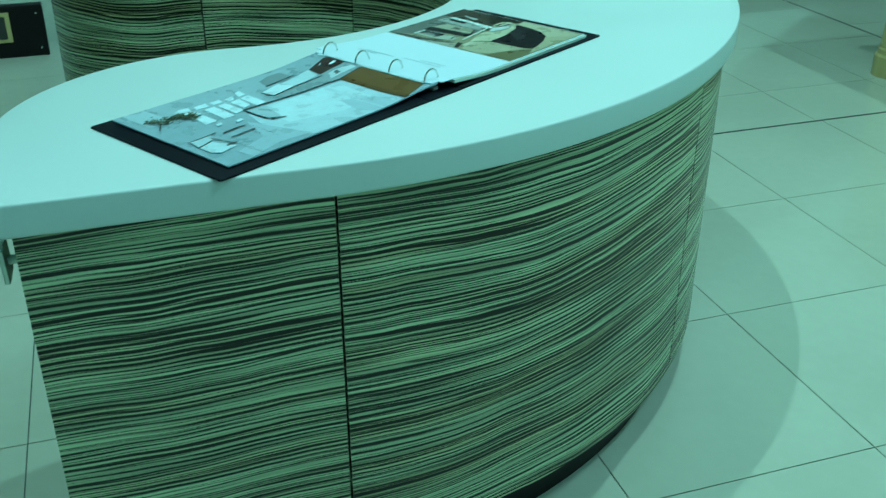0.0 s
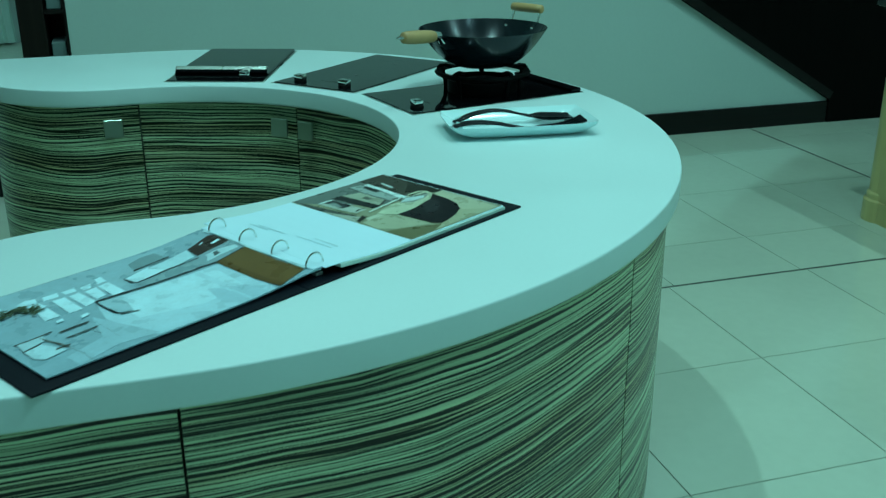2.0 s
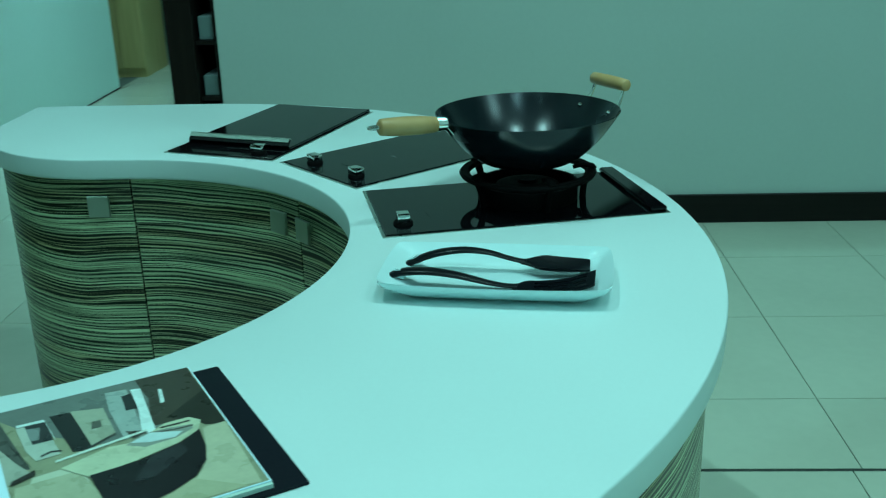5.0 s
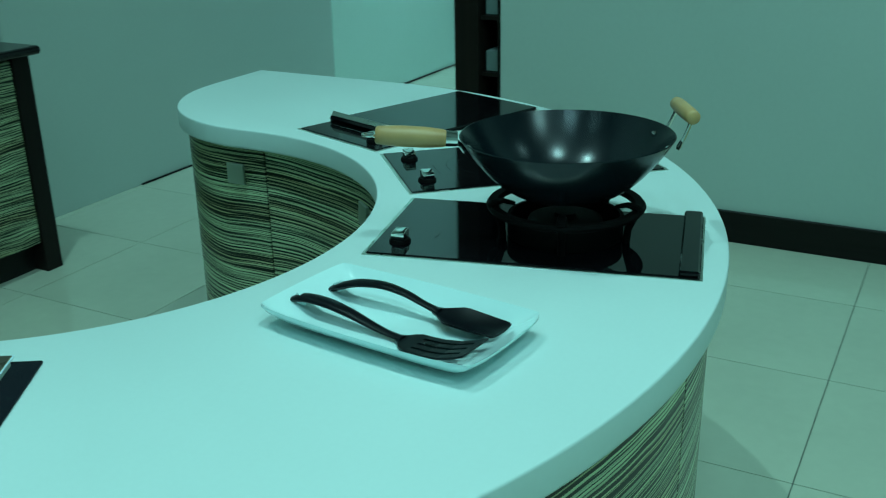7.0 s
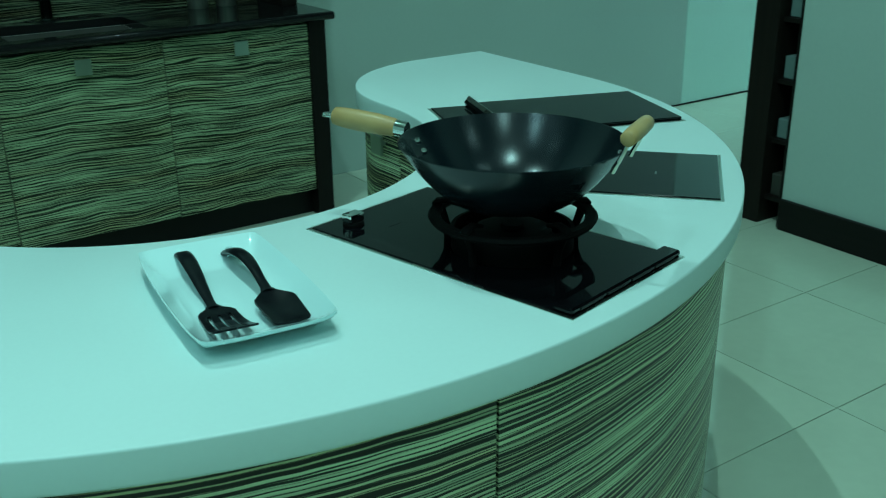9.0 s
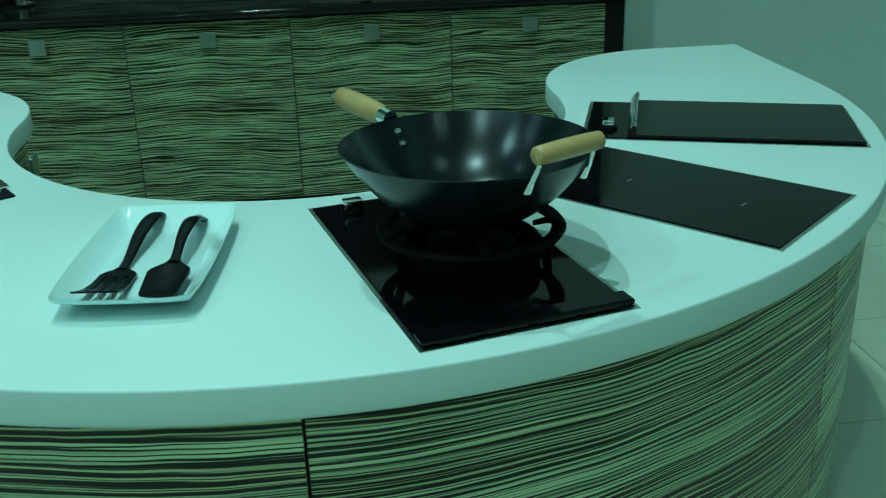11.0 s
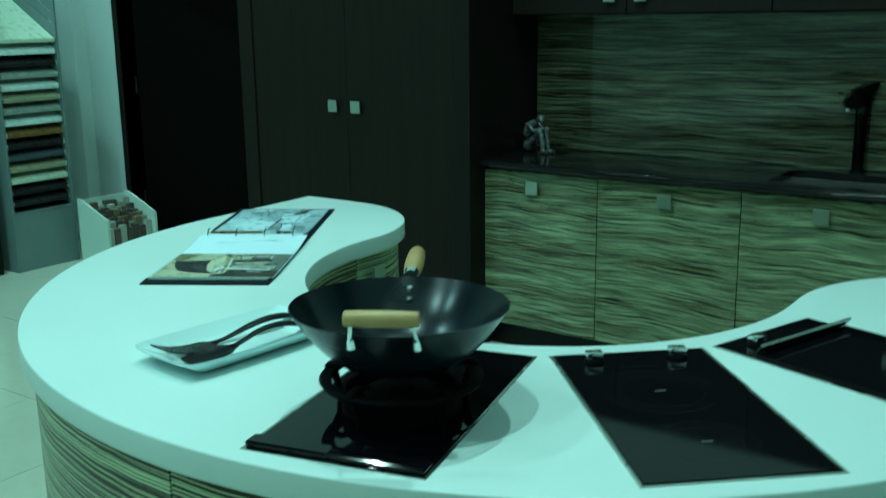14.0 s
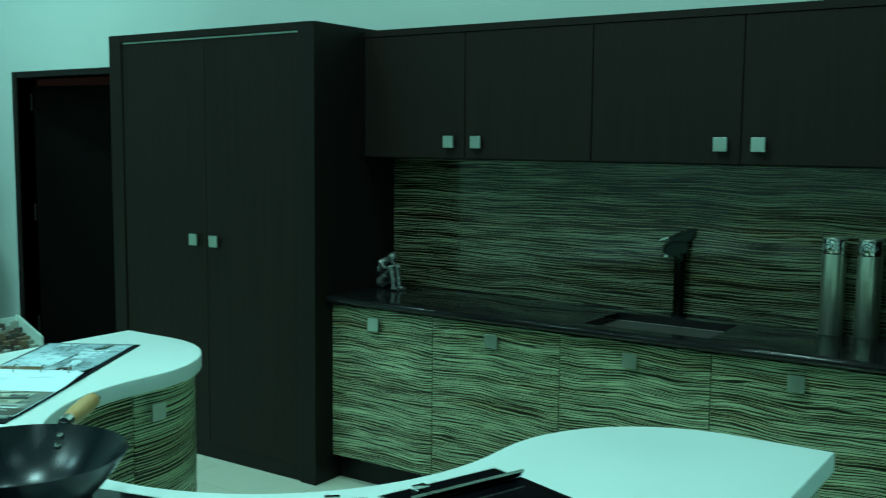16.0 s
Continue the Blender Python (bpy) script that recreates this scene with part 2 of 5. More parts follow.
_p.inputs["Emission Color"].default_value = (*LAMP, 1)
_p.inputs["Emission Strength"].default_value = 6.0


def ink(name, colour, rough=0.3):
    return plain("print_" + name, colour, rough, vary=0.13, scale=30, mottle=150, spec=0.22)


# ---------------------------------------------------------------- mesh helpers
def mesh_of(bm, name, smooth=None):
    bmesh.ops.recalc_face_normals(bm, faces=bm.faces)
    me = bpy.data.meshes.new(name)
    bm.to_mesh(me)
    bm.free()
    if smooth is not None:
        me.polygons.foreach_set("use_smooth", [True] * len(me.polygons))
        me.set_sharp_from_angle(angle=radians(smooth))
    return me


def part(name, bm, material, parent=None, label="", smooth=None, m=None):
    me = mesh_of(bm, name, smooth)
    me.materials.append(material)
    ob = new(name, me)
    if parent:
        ob.parent = parent
    if m is not None:
        ob.matrix_basis = m
    return tagged(ob, label)


def thing(name, m, label, category, group="", kind=""):
    ob = new(name)
    ob.empty_display_size = 0.05
    ob.matrix_basis = m
    return tagged(ob, label, category, group, kind)


def box(x0, x1, y0, y1, z0, z1, bevel=0.0, seg=1, bm=None):
    bm = bm or bmesh.new()
    v = [bm.verts.new(p) for p in ((x0, y0, z0), (x1, y0, z0), (x1, y1, z0), (x0, y1, z0), (x0, y0, z1), (x1, y0, z1), (x1, y1, z1), (x0, y1, z1))]
    fs = [bm.faces.new([v[i] for i in q]) for q in ((3, 2, 1, 0), (4, 5, 6, 7), (0, 1, 5, 4), (1, 2, 6, 5), (2, 3, 7, 6), (3, 0, 4, 7))]
    if bevel:
        es = list({e for f in fs for e in f.edges})
        bmesh.ops.bevel(bm, geom=es, offset=bevel, segments=seg, affect="EDGES", profile=0.5)
    return bm


def lathe(profile, steps=40, bm=None, centre=(0, 0)):
    """Turn (r, z) points round the z axis."""
    bm = bm or bmesh.new()
    rings = []
    for r, z in profile:
        if r < 1e-6:
            rings.append([bm.verts.new((centre[0], centre[1], z))])
        else:
            rings.append([bm.verts.new((centre[0] + r * math.cos(2 * math.pi * i / steps), centre[1] + r * math.sin(2 * math.pi * i / steps), z)) for i in range(steps)])
    for a, b in zip(rings, rings[1:]):
        for i in range(steps):
            j = (i + 1) % steps
            if len(a) == 1 and len(b) > 1:
                bm.faces.new((a[0], b[j], b[i]))
            elif len(b) == 1 and len(a) > 1:
                bm.faces.new((a[i], a[j], b[0]))
            elif len(a) > 1:
                bm.faces.new((a[i], a[j], b[j], b[i]))
    return bm


def tube(points, radius, sides=10, bm=None, closed=False, flat=1.0):
    """Sweep a round or flattened section along points; radius may be one number or one per point."""
    bm = bm or bmesh.new()
    pts = [Vector(p) for p in points]
    rad = radius if isinstance(radius, (list, tuple)) else [radius] * len(pts)
    rings, up = [], Vector((0, 0, 1))
    for i, p in enumerate(pts):
        a = pts[(i - 1) % len(pts)] if closed or i else p
        b = pts[(i + 1) % len(pts)] if closed or i < len(pts) - 1 else p
        d = (b - a).normalized()
        s = d.cross(up)
        s = s.normalized() if s.length > 1e-4 else Vector((1, 0, 0))
        u = s.cross(d)
        rings.append([bm.verts.new(p + rad[i] * (math.cos(k * 2 * math.pi / sides) * s + flat * math.sin(k * 2 * math.pi / sides) * u)) for k in range(sides)])
    pairs = list(zip(rings, rings[1:])) + ([(rings[-1], rings[0])] if closed else [])
    for a, b in pairs:
        for k in range(sides):
            bm.faces.new((a[k], a[(k + 1) % sides], b[(k + 1) % sides], b[k]))
    if not closed:
        bm.faces.new(rings[0][::-1])
        bm.faces.new(rings[-1])
    return bm


def layers(outlines, bm=None):
    """Join outlines of equal length, given as (points, z) from below to above, and cap both ends."""
    bm = bm or bmesh.new()
    rings = [[bm.verts.new((x, y, z)) for x, y in pts] for pts, z in outlines]
    k = len(rings[0])
    for a, b in zip(rings, rings[1:]):
        for i in range(k):
            bm.faces.new((a[i], a[(i + 1) % k], b[(i + 1) % k], b[i]))
    bm.faces.new(rings[0][::-1])
    bm.faces.new(rings[-1])
    return bm


def prism(points, z0, z1):
    return layers([(points, z0), (points, z1)])


def arc(cx, cy, r, a0, a1, n):
    return [(cx + r * math.cos(radians(a0 + (a1 - a0) * i / n)), cy + r * math.sin(radians(a0 + (a1 - a0) * i / n))) for i in range(n + 1)]


def wall_yz(points, x0, x1):
    """A slab between two x values from an outline of (y, z)."""
    bm = bmesh.new()
    a, b = [bm.verts.new((x0, y, z)) for y, z in points], [bm.verts.new((x1, y, z)) for y, z in points]
    k = len(points)
    for i in range(k):
        bm.faces.new((a[i], a[(i + 1) % k], b[(i + 1) % k], b[i]))
    bm.faces.new(a[::-1])
    bm.faces.new(b)
    return bm


TILT = random.Random(4)


def square_handle(parent, m, size=0.052):
    """A square flat pull on a short stem; it looks along its own -y."""
    m = m @ pose(0, 0, 0, TILT.uniform(-3, 3), 0, TILT.uniform(-2, 2))
    h = part("handle", box(-size / 2, size / 2, -0.026, -0.018, -size / 2, size / 2, 0.0012), M_HANDLE, parent, "square satin nickel pull", m=m)
    part("stem", tube([(0, -0.018, 0), (0, 0.0, 0)], 0.007, 10), M_HANDLE, h, smooth=40)
    return h


# ---------------------------------------------------------------- setting
WALL_Y, EAST_X = 0.468, 3.84
X0, X1, Y0 = -4.2, 8.6, -7.0


def setting(name, bm, material, label, category):
    return tagged(part(name, bm, material), label, category, kind="structure")


DOOR_L, DOOR_R, DOOR_H = -3.008, -1.40, 1.925
north = box(X0, DOOR_L, WALL_Y, WALL_Y + 0.14, 0, CEIL)
box(DOOR_R, 7.3, WALL_Y, WALL_Y + 0.14, 0, CEIL, bm=north)
box(7.3, X1 + 0.12, 1.3, 1.44, 0, CEIL, bm=north)
box(7.16, 7.3, WALL_Y + 0.14, 1.44, 0, CEIL, bm=north)
box(DOOR_L, DOOR_R, WALL_Y, WALL_Y + 0.14, DOOR_H, CEIL, bm=north)
setting("wall_north", north, M_WALL, "painted wall behind the kitchen run, teal light cast in its colour", "wall")
setting("wall_pilaster", box(-3.78, -3.34, WALL_Y - 0.10, WALL_Y, 0, CEIL, 0.004), M_WALL, "painted pilaster beside the dark doorway", "pilaster")
# thin paler sheet where brighter light falls on the same wall
setting("wall_panel_north", box(5.13, 7.3, WALL_Y - 0.006, WALL_Y, 0, CEIL), M_WALL_LIT, "paler sheet on the next bay's wall, brighter light put into its colour", "wall")
setting("wall_east", box(EAST_X, EAST_X + 0.12, Y0, -1.260, 0, CEIL), M_WALL, "plain painted wall with a black skirting", "wall")
setting("wall_west", box(X0 - 0.12, X0, Y0, WALL_Y + 0.14, 0, CEIL), M_WALL, "plain painted wall at the end of the showroom", "wall")
setting("wall_south", box(X0 - 0.12, X1 + 0.12, Y0 - 0.12, Y0, 0, CEIL), M_WALL, "plain painted wall closing the showroom", "wall")
setting("wall_far", box(X1, X1 + 0.12, Y0, 1.3, 0, CEIL), M_WALL, "brightly lit wall of the next bay", "wall")
setting("ceiling", box(X0 - 0.12, X1 + 0.12, Y0 - 0.12, 1.44, CEIL, CEIL + 0.1), M_CEILING, "unseen ceiling, kept dark to limit bounced light, with recessed downlights", "ceiling")
setting("baseboard_east", box(EAST_X - 0.018, EAST_X, -5.468, -1.264, 0, 0.128, 0.002), M_BASEBOARD, "black skirting board along the painted wall", "baseboard")
setting("baseboard_north", box(3.4, 7.3, WALL_Y - 0.014, WALL_Y - 0.0065, 0.0, 0.009, 0.001), M_BASEBOARD, "thin dark skirting along the painted wall", "baseboard")

# the room behind the doorway; its dim reddish light is put into the plaster
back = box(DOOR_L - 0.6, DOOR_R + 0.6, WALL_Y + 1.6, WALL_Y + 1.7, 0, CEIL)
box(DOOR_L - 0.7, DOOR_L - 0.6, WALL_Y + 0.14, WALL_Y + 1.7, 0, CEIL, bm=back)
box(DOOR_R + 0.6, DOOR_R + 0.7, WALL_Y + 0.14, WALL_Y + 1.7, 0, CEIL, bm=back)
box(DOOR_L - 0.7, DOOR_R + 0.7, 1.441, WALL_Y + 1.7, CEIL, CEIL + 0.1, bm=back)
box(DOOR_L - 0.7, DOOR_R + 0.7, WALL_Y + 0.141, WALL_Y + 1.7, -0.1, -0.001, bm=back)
setting("wall_back_room", back, plain("dim_toned_plaster", (0.16, 0.12, 0.10), 0.8), "back room seen through the doorway, its dimness put into the wall colour", "wall")
fr = box(DOOR_L - 0.045, DOOR_L, WALL_Y - 0.012, WALL_Y + 0.15, 0, DOOR_H + 0.04, 0.004)
box(DOOR_R, DOOR_R + 0.045, WALL_Y - 0.012, WALL_Y + 0.15, 0, DOOR_H + 0.04, 0.004, bm=fr)
box(DOOR_L, DOOR_R, WALL_Y - 0.012, WALL_Y + 0.15, DOOR_H, DOOR_H + 0.04, 0.004, bm=fr)
door = thing("door_1", pose(DOOR_L + 0.02, WALL_Y + 0.10, 0, 0, 0, 14), "dark stained wooden door standing ajar", "door", kind="structure")
setting("door_frame", fr, M_DARK_SIDE, "black stained timber door frame", "door frame")
part("leaf", box(0.0, 1.54, 0.0, 0.04, 0.01, DOOR_H - 0.045, 0.003), M_BLACKWOOD, door)
for hz in (0.25, 1.0, 1.72):
    part("hinge", tube([(-0.006, -0.008, hz), (-0.006, -0.008, hz + 0.11)], 0.009, 10), M_DARK, door, "dark steel hinge", smooth=40)

# black stair side that climbs along the east wall
stair = thing("staircase", pose(EAST_X, 0, 0), "black stair side panel climbing along the painted wall", "staircase")
part("side_panel", wall_yz([(-5.47, 0.0), (-5.47, 0.138), (-1.27, 2.658), (-1.27, 3.9), (-6.6, 0.90), (-6.6, 0.0)], -0.025, -0.001), M_BLACKWOOD, stair)
part("lower_moulding", wall_yz([(-5.46, 0.146), (-5.485, 0.186), (-1.275, 2.712), (-1.275, 2.657)], -0.040, -0.0255), M_BASEBOARD, stair)

# ---------------------------------------------------------------- island
CX, CY, R_OUT, R_IN, R_LOBE, Y_END, TOP = 1.2252, -1.5438, 1.2345, 0.6032, 0.4032, -1.072, 0.85


def island_outline(d):
    """The island's plan, drawn in by d, round from the near lobe's corner; x counts from the island's axis."""
    ro, ri, rl = R_OUT - d, R_IN + d, R_LOBE - d
    lx, ly = -(R_IN + R_LOBE), Y_END - CY - R_LOBE
    left = [(-ro, Y_END - CY - d)] + [(-ro, (Y_END - CY - d) * (1 - k / 6)) for k in range(1, 6)]
    outer = arc(0, 0, ro, 180, 360, 96)
    right = [(-x, y) for x, y in reversed(left)]
    lobe_r = [(-x, y) for x, y in reversed(arc(lx, ly, rl, 0, 90, 20))]
    inner = arc(0, 0, ri, 360, 180, 64)
    lobe_l = arc(lx, ly, rl, 0, 90, 20)
    return left + outer + right + lobe_r + inner + lobe_l


AT_ISLAND = pose(CX, CY, 0)
worktop = thing("island_worktop", pose(CX, CY, TOP - 0.05), "white solid surface worktop, horseshoe shaped, teal light cast in its colour", "worktop")
part("slab", layers([(island_outline(d), z) for d, z in ((0.005, 0.0), (0.002, 0.001), (0.0003, 0.004), (0, 0.007), (0, 0.0455), (0.0005, 0.048), (0.0015, 0.0493), (0.0035, 0.05))]), M_COUNTER, worktop, smooth=50)

plinth = thing("island_plinth", AT_ISLAND, "black recessed plinth under the curved island", "plinth")
part("board", layers([(island_outline(0.07), 0.0), (island_outline(0.07), 0.095)]), M_PLINTH, plinth, smooth=50)

Z0, Z1, GAP = 0.103, TOP - 0.0505, 0.0022


def ring_slab(r0, r1, a0, a1, n=22):
    pts = arc(0, 0, r1, a0, a1, n) + arc(0, 0, r0, a1, a0, n)
    return layers([(pts, Z0), (pts, Z1)])


def gap_deg(r):
    return math.degrees(GAP / r)


for a0, a1, near, o0, o1 in ((180, 224, 224, 180.76, 223.1), (224, 270, None, 223.1, 270.2), (270, 316.1, 316.1, 270.2, 314.8), (316.1, 360, 316.1, 314.8, 359.24)):
    unit = thing("curved_cabinet", AT_ISLAND, "curved island cabinet faced in striped zebra veneer", "cabinet", "island cabinets")
    ro, ri = R_OUT - 0.022, R_IN + 0.022
    g, h = gap_deg(ro), gap_deg(ri)
    core = arc(0, 0, ro - 0.0185, o0, o1, 22) + arc(0, 0, ri + 0.0185, a1, a0, 22)
    part("body", layers([(core, 0.096), (core, Z1 - 0.001)]), M_CORE, unit, smooth=50)
    part("outer_panel", ring_slab(ro - 0.018, ro, o0 + g, o1 - g), M_ZEBRA, unit, "striped zebra veneer panel", smooth=50)
    door_p = part("inner_door", ring_slab(ri, ri + 0.018, a0 + h, a1 - h), M_ZEBRA, unit, "striped zebra veneer door", smooth=50)
    if near:
        ang = near + (4.3 if near == a0 else -4.3)
        q = radians(ang)
        square_handle(door_p, pose(ri * math.cos(q), ri * math.sin(q), 0.735, 0, 0, ang - 90))

for side in (1, -1):
    unit = thing("end_cabinet", AT_ISLAND, "rounded end cabinet of the island in zebra veneer", "cabinet", "island cabinets")
    ro, ri, ye = R_OUT - 0.022, R_IN + 0.022, Y_END - CY - 0.045
    lx, ly = -(R_IN + R_LOBE), Y_END - CY - R_LOBE

    def flip(pts):
        return pts if side == 1 else [(-x, y) for x, y in reversed(pts)]

    rl = R_LOBE - 0.022
    core = flip([(-ro + 0.0185, ye - 0.0185), (-ro + 0.0185, -0.016), (-ri - 0.0185, 0.0)] + arc(lx, ly, rl - 0.0185, 0, 90, 16))
    part("body", prism(core, 0.096, Z1 - 0.001), M_CORE, unit, smooth=50)
    part("outer_panel", prism(flip([(-ro, ye), (-ro, GAP - 0.0164), (-ro + 0.018, GAP - 0.0164), (-ro + 0.018, ye)]), Z0, Z1), M_ZEBRA, unit, "striped zebra veneer panel")
    inner = arc(lx, ly, rl, 0, 88, 18)
    back_side = arc(lx, ly, rl - 0.018, 88, 0, 18)
    d2 = part("inner_door", prism(flip([(-ri, GAP)] + inner + back_side + [(-ri - 0.018, GAP)]), Z0, Z1), M_ZEBRA, unit, "curved zebra veneer door", smooth=50)
    square_handle(d2, pose(-side * ri, 0.075, 0.735, 0, 0, 90 * side))
    d3 = part("end_door", prism(flip([(-ro + 0.019, ye), (-ro + 0.019, ye - 0.018), (lx - 0.006, ye - 0.018), (lx - 0.006, ye)]), Z0, Z1), M_ZEBRA, unit, "striped zebra veneer door")
    square_handle(d3, pose(side * (-ro + 0.055), ye, 0.735, 0, 0, 180))


# ---------------------------------------------------------------- hobs
HOB_W, HOB_L = 0.300, 0.543


def hob_base(name, m, label):
    t = thing(name, m, label, "hob")
    w, h = HOB_W / 2, HOB_L / 2
    trim = bmesh.new()
    for s in ((-w, w, -h, -h + 0.006), (-w, w, h - 0.006, h), (-w, -w + 0.006, -h + 0.006, h - 0.006), (w - 0.006, w, -h + 0.006, h - 0.006)):
        box(*s, 0.0, 0.004, bm=trim)
    part("trim", trim, M_STEEL, t, "thin steel edge trim")
    part("glass_plate", box(-w + 0.006, w - 0.006, -h + 0.006, h - 0.006, 0.0, 0.006, 0.0015), M_GLASS, t)
    return t


def knob(parent, x, y, z=0.006):
    base = part("knob", lathe([(0.0185, 0.0), (0.0185, 0.003), (0.016, 0.006), (0, 0.006)], 24), M_IRON, parent, smooth=40, m=pose(x, y, z))
    part("grip", box(-0.0155, 0.0155, -0.0115, 0.0115, 0.0058, 0.0205, 0.002, 2), M_CHROME, base, "satin chrome knob grip", smooth=40)
    return base


wok_hob = hob_base("gas_wok_hob", pose(1.454, -2.438, TOP - 0.0025, 0, 0, 13.3), "black glass domino gas hob with a cast iron wok ring")
knob(wok_hob, -0.086, 0.224)
vent = box(-0.1455, 0.1455, -0.2665, -0.235, 0.006, 0.0155, 0.003)
vp = part("vent_strip", vent, M_GLASS, wok_hob, "raised black vent strip")
for i in range(4):
    part("vent_slot", box(-0.125 + i * 0.065, -0.072 + i * 0.065, -0.2679, -0.2664, 0.0085, 0.0125), M_PLINTH, vp)
BX, BY = 0.012, -0.040
# low black ring added to stand in for the glass's dark reflection
part("skirt", lathe([(0.090, 0.0062), (0.098, 0.0062), (0.098, 0.040), (0.092, 0.040), (0.090, 0.0062)], 48, centre=(BX, BY)), M_IRON, wok_hob, "low black ring added for the dark reflection round the burner", smooth=35)
burner = part("burner", lathe([(0.074, 0.006), (0.074, 0.016), (0.066, 0.022), (0.062, 0.034), (0.045, 0.038), (0.02, 0.038), (0.018, 0.044), (0, 0.044)], 36, centre=(BX, BY)), M_IRON, wok_hob, "black burner cap", smooth=35)
ring = part("wok_ring", lathe([(0.115, 0.053), (0.131, 0.054), (0.134, 0.059), (0.130, 0.064), (0.116, 0.063), (0.113, 0.058), (0.115, 0.053)], 48, centre=(BX, BY)), M_IRON, wok_hob, "cast iron wok support ring", smooth=35)
for i in range(5):
    a = radians(41 + 72 * i)
    c, s = math.cos(a), math.sin(a)
    part("foot", tube([(BX + 0.120 * c, BY + 0.120 * s, 0.056), (BX + 0.110 * c, BY + 0.110 * s, 0.030), (BX + 0.108 * c, BY + 0.108 * s, 0.006)], [0.008, 0.0065, 0.0065], 8), M_IRON, ring, smooth=40)
    lug = tube([(BX + 0.131 * c, BY + 0.131 * s, 0.062), (BX + 0.125 * c, BY + 0.125 * s, 0.068), (BX + 0.108 * c, BY + 0.108 * s, 0.071), (BX + 0.088 * c, BY + 0.088 * s, 0.065)], [0.008, 0.009, 0.008, 0.006], 8, flat=0.6)
    part("prong", lug, M_IRON, ring, smooth=40)
part("printed_mark", box(-0.055, -0.028, 0.168, 0.172, 0.0061, 0.0064), M_PRINT, wok_hob, "small printed mark")

ceramic = hob_base("ceramic_hob", pose(1.847, -2.225, TOP - 0.0025, 0, 0, 42.1), "black glass domino ceramic hob with two cooking zones")
knob(ceramic, -0.078, 0.219)
knob(ceramic, 0.080, 0.221)
for zx, zy, rads in ((-0.006, 0.063, (0.095, 0.072)), (-0.006, -0.146, (0.074, 0.052))):
    for rr in rads:
        part("zone_ring", lathe([(rr, 0.00602), (rr + 0.0005, 0.00606), (rr + 0.0010, 0.00602)], 56, centre=(zx, zy)), M_PRINT, ceramic, "faint printed zone ring")
    part("zone_mark", box(zx - 0.009, zx + 0.009, zy - 0.002, zy + 0.002, 0.0061, 0.0064), M_MARK, ceramic, "small printed mark")
part("printed_mark", box(-0.035, 0.03, 0.180, 0.184, 0.0061, 0.0064), M_PRINT, ceramic, "faint printed line")

grill = hob_base("griddle_hob", pose(2.094, -1.853, TOP - 0.0025, 0, 0, 70.8), "black glass domino griddle with its lid lowered")
knob(grill, -0.082, 0.221)
lid = part("lid", box(-0.1435, 0.1435, -0.2645, 0.178, 0.0065, 0.012, 0.0015), M_GLASS, grill, "smooth black glass lid")
part("lid_lip", box(-0.140, 0.140, 0.0, 0.005, 0.0, 0.020, 0.001), M_GLASS, lid, "leaning black glass lip", m=pose(0, 0.178, 0.0115, 38))
part("lip_strip", box(-0.138, 0.138, 0.0052, 0.0062, 0.010, 0.0195, 0.0003), M_STEEL, lid, "bright steel strip on the lip", m=pose(0, 0.178, 0.0115, 38))
part("lip_edge", box(-0.1405, 0.1405, -0.0005, 0.0055, 0.0202, 0.0218, 0.0005), M_STEEL, lid, "steel edge strip", m=pose(0, 0.178, 0.0115, 38))

# ---------------------------------------------------------------- wok
WX, WY, RIM = 1.473, -2.474, 1.026
wok = thing("wok", pose(WX, WY, TOP + 0.0695, -0.5), "blued steel wok with beech handles on the gas ring", "wok")
ZB = TOP + 0.070
hh = RIM - ZB


WOK = ((0.0, 0.0), (0.054, 0.003), (0.088, 0.012), (0.115, 0.030), (0.138, 0.053), (0.159, 0.080), (0.1770, 0.107))


def wok_profile(t, inset):
    """The bowl's side at t from the middle to the rim, drawn in by inset."""
    k = min(int(t * 6), 5)
    u = t * 6 - k
    p = [Vector(WOK[max(0, min(6, k + j))]) for j in (-1, 0, 1, 2)]
    q = 0.5 * (2 * p[1] + (p[2] - p[0]) * u + (2 * p[0] - 5 * p[1] + 4 * p[2] - p[3]) * u * u + (3 * p[1] - p[0] - 3 * p[2] + p[3]) * u**3)
    return max(q.x, 0.001) - (inset if q.x > 0.06 else 0.0), q.y + inset * (1.0 - 0.7 * t)


prof = [(0, 0)] + [wok_profile(i / 18, 0) for i in range(1, 19)] + [(0.1765, hh + 0.0012)] + [wok_profile(i / 18, 0.0022) for i in range(18, 0, -1)] + [(0, 0.0022)]
part("bowl", lathe(prof, 72), M_WOK, wok, "dark blue-black steel bowl", smooth=60)
A = radians(121)
ca, sa = math.cos(A), math.sin(A)


def ray_pt(r, z, side=0.0):
    return (r * ca - side * sa, r * sa + side * ca, z - ZB)


bracket = tube([ray_pt(0.168, 1.006), ray_pt(0.174, 1.014), ray_pt(0.181, 1.022), ray_pt(0.187, 1.026)], [0.011, 0.010, 0.009, 0.008], 10, flat=0.45)
hb = part("handle_bracket", bracket, M_CHROME, wok, "chromed handle bracket", smooth=40)
part("ferrule", tube([ray_pt(0.180, 1.026), ray_pt(0.199, 1.028)], [0.0125, 0.0135], 16), M_CHROME, hb, smooth=40)
hn = part("handle", tube([ray_pt(r, 1.028 + (r - 0.199) * 0.09) for r in (0.199, 0.205, 0.233, 0.268, 0.295, 0.311, 0.314)], [0.0135, 0.0150, 0.0172, 0.0175, 0.0165, 0.0148, 0.011], 20), M_BEECH, wok, "pale beech wood handle", smooth=50)
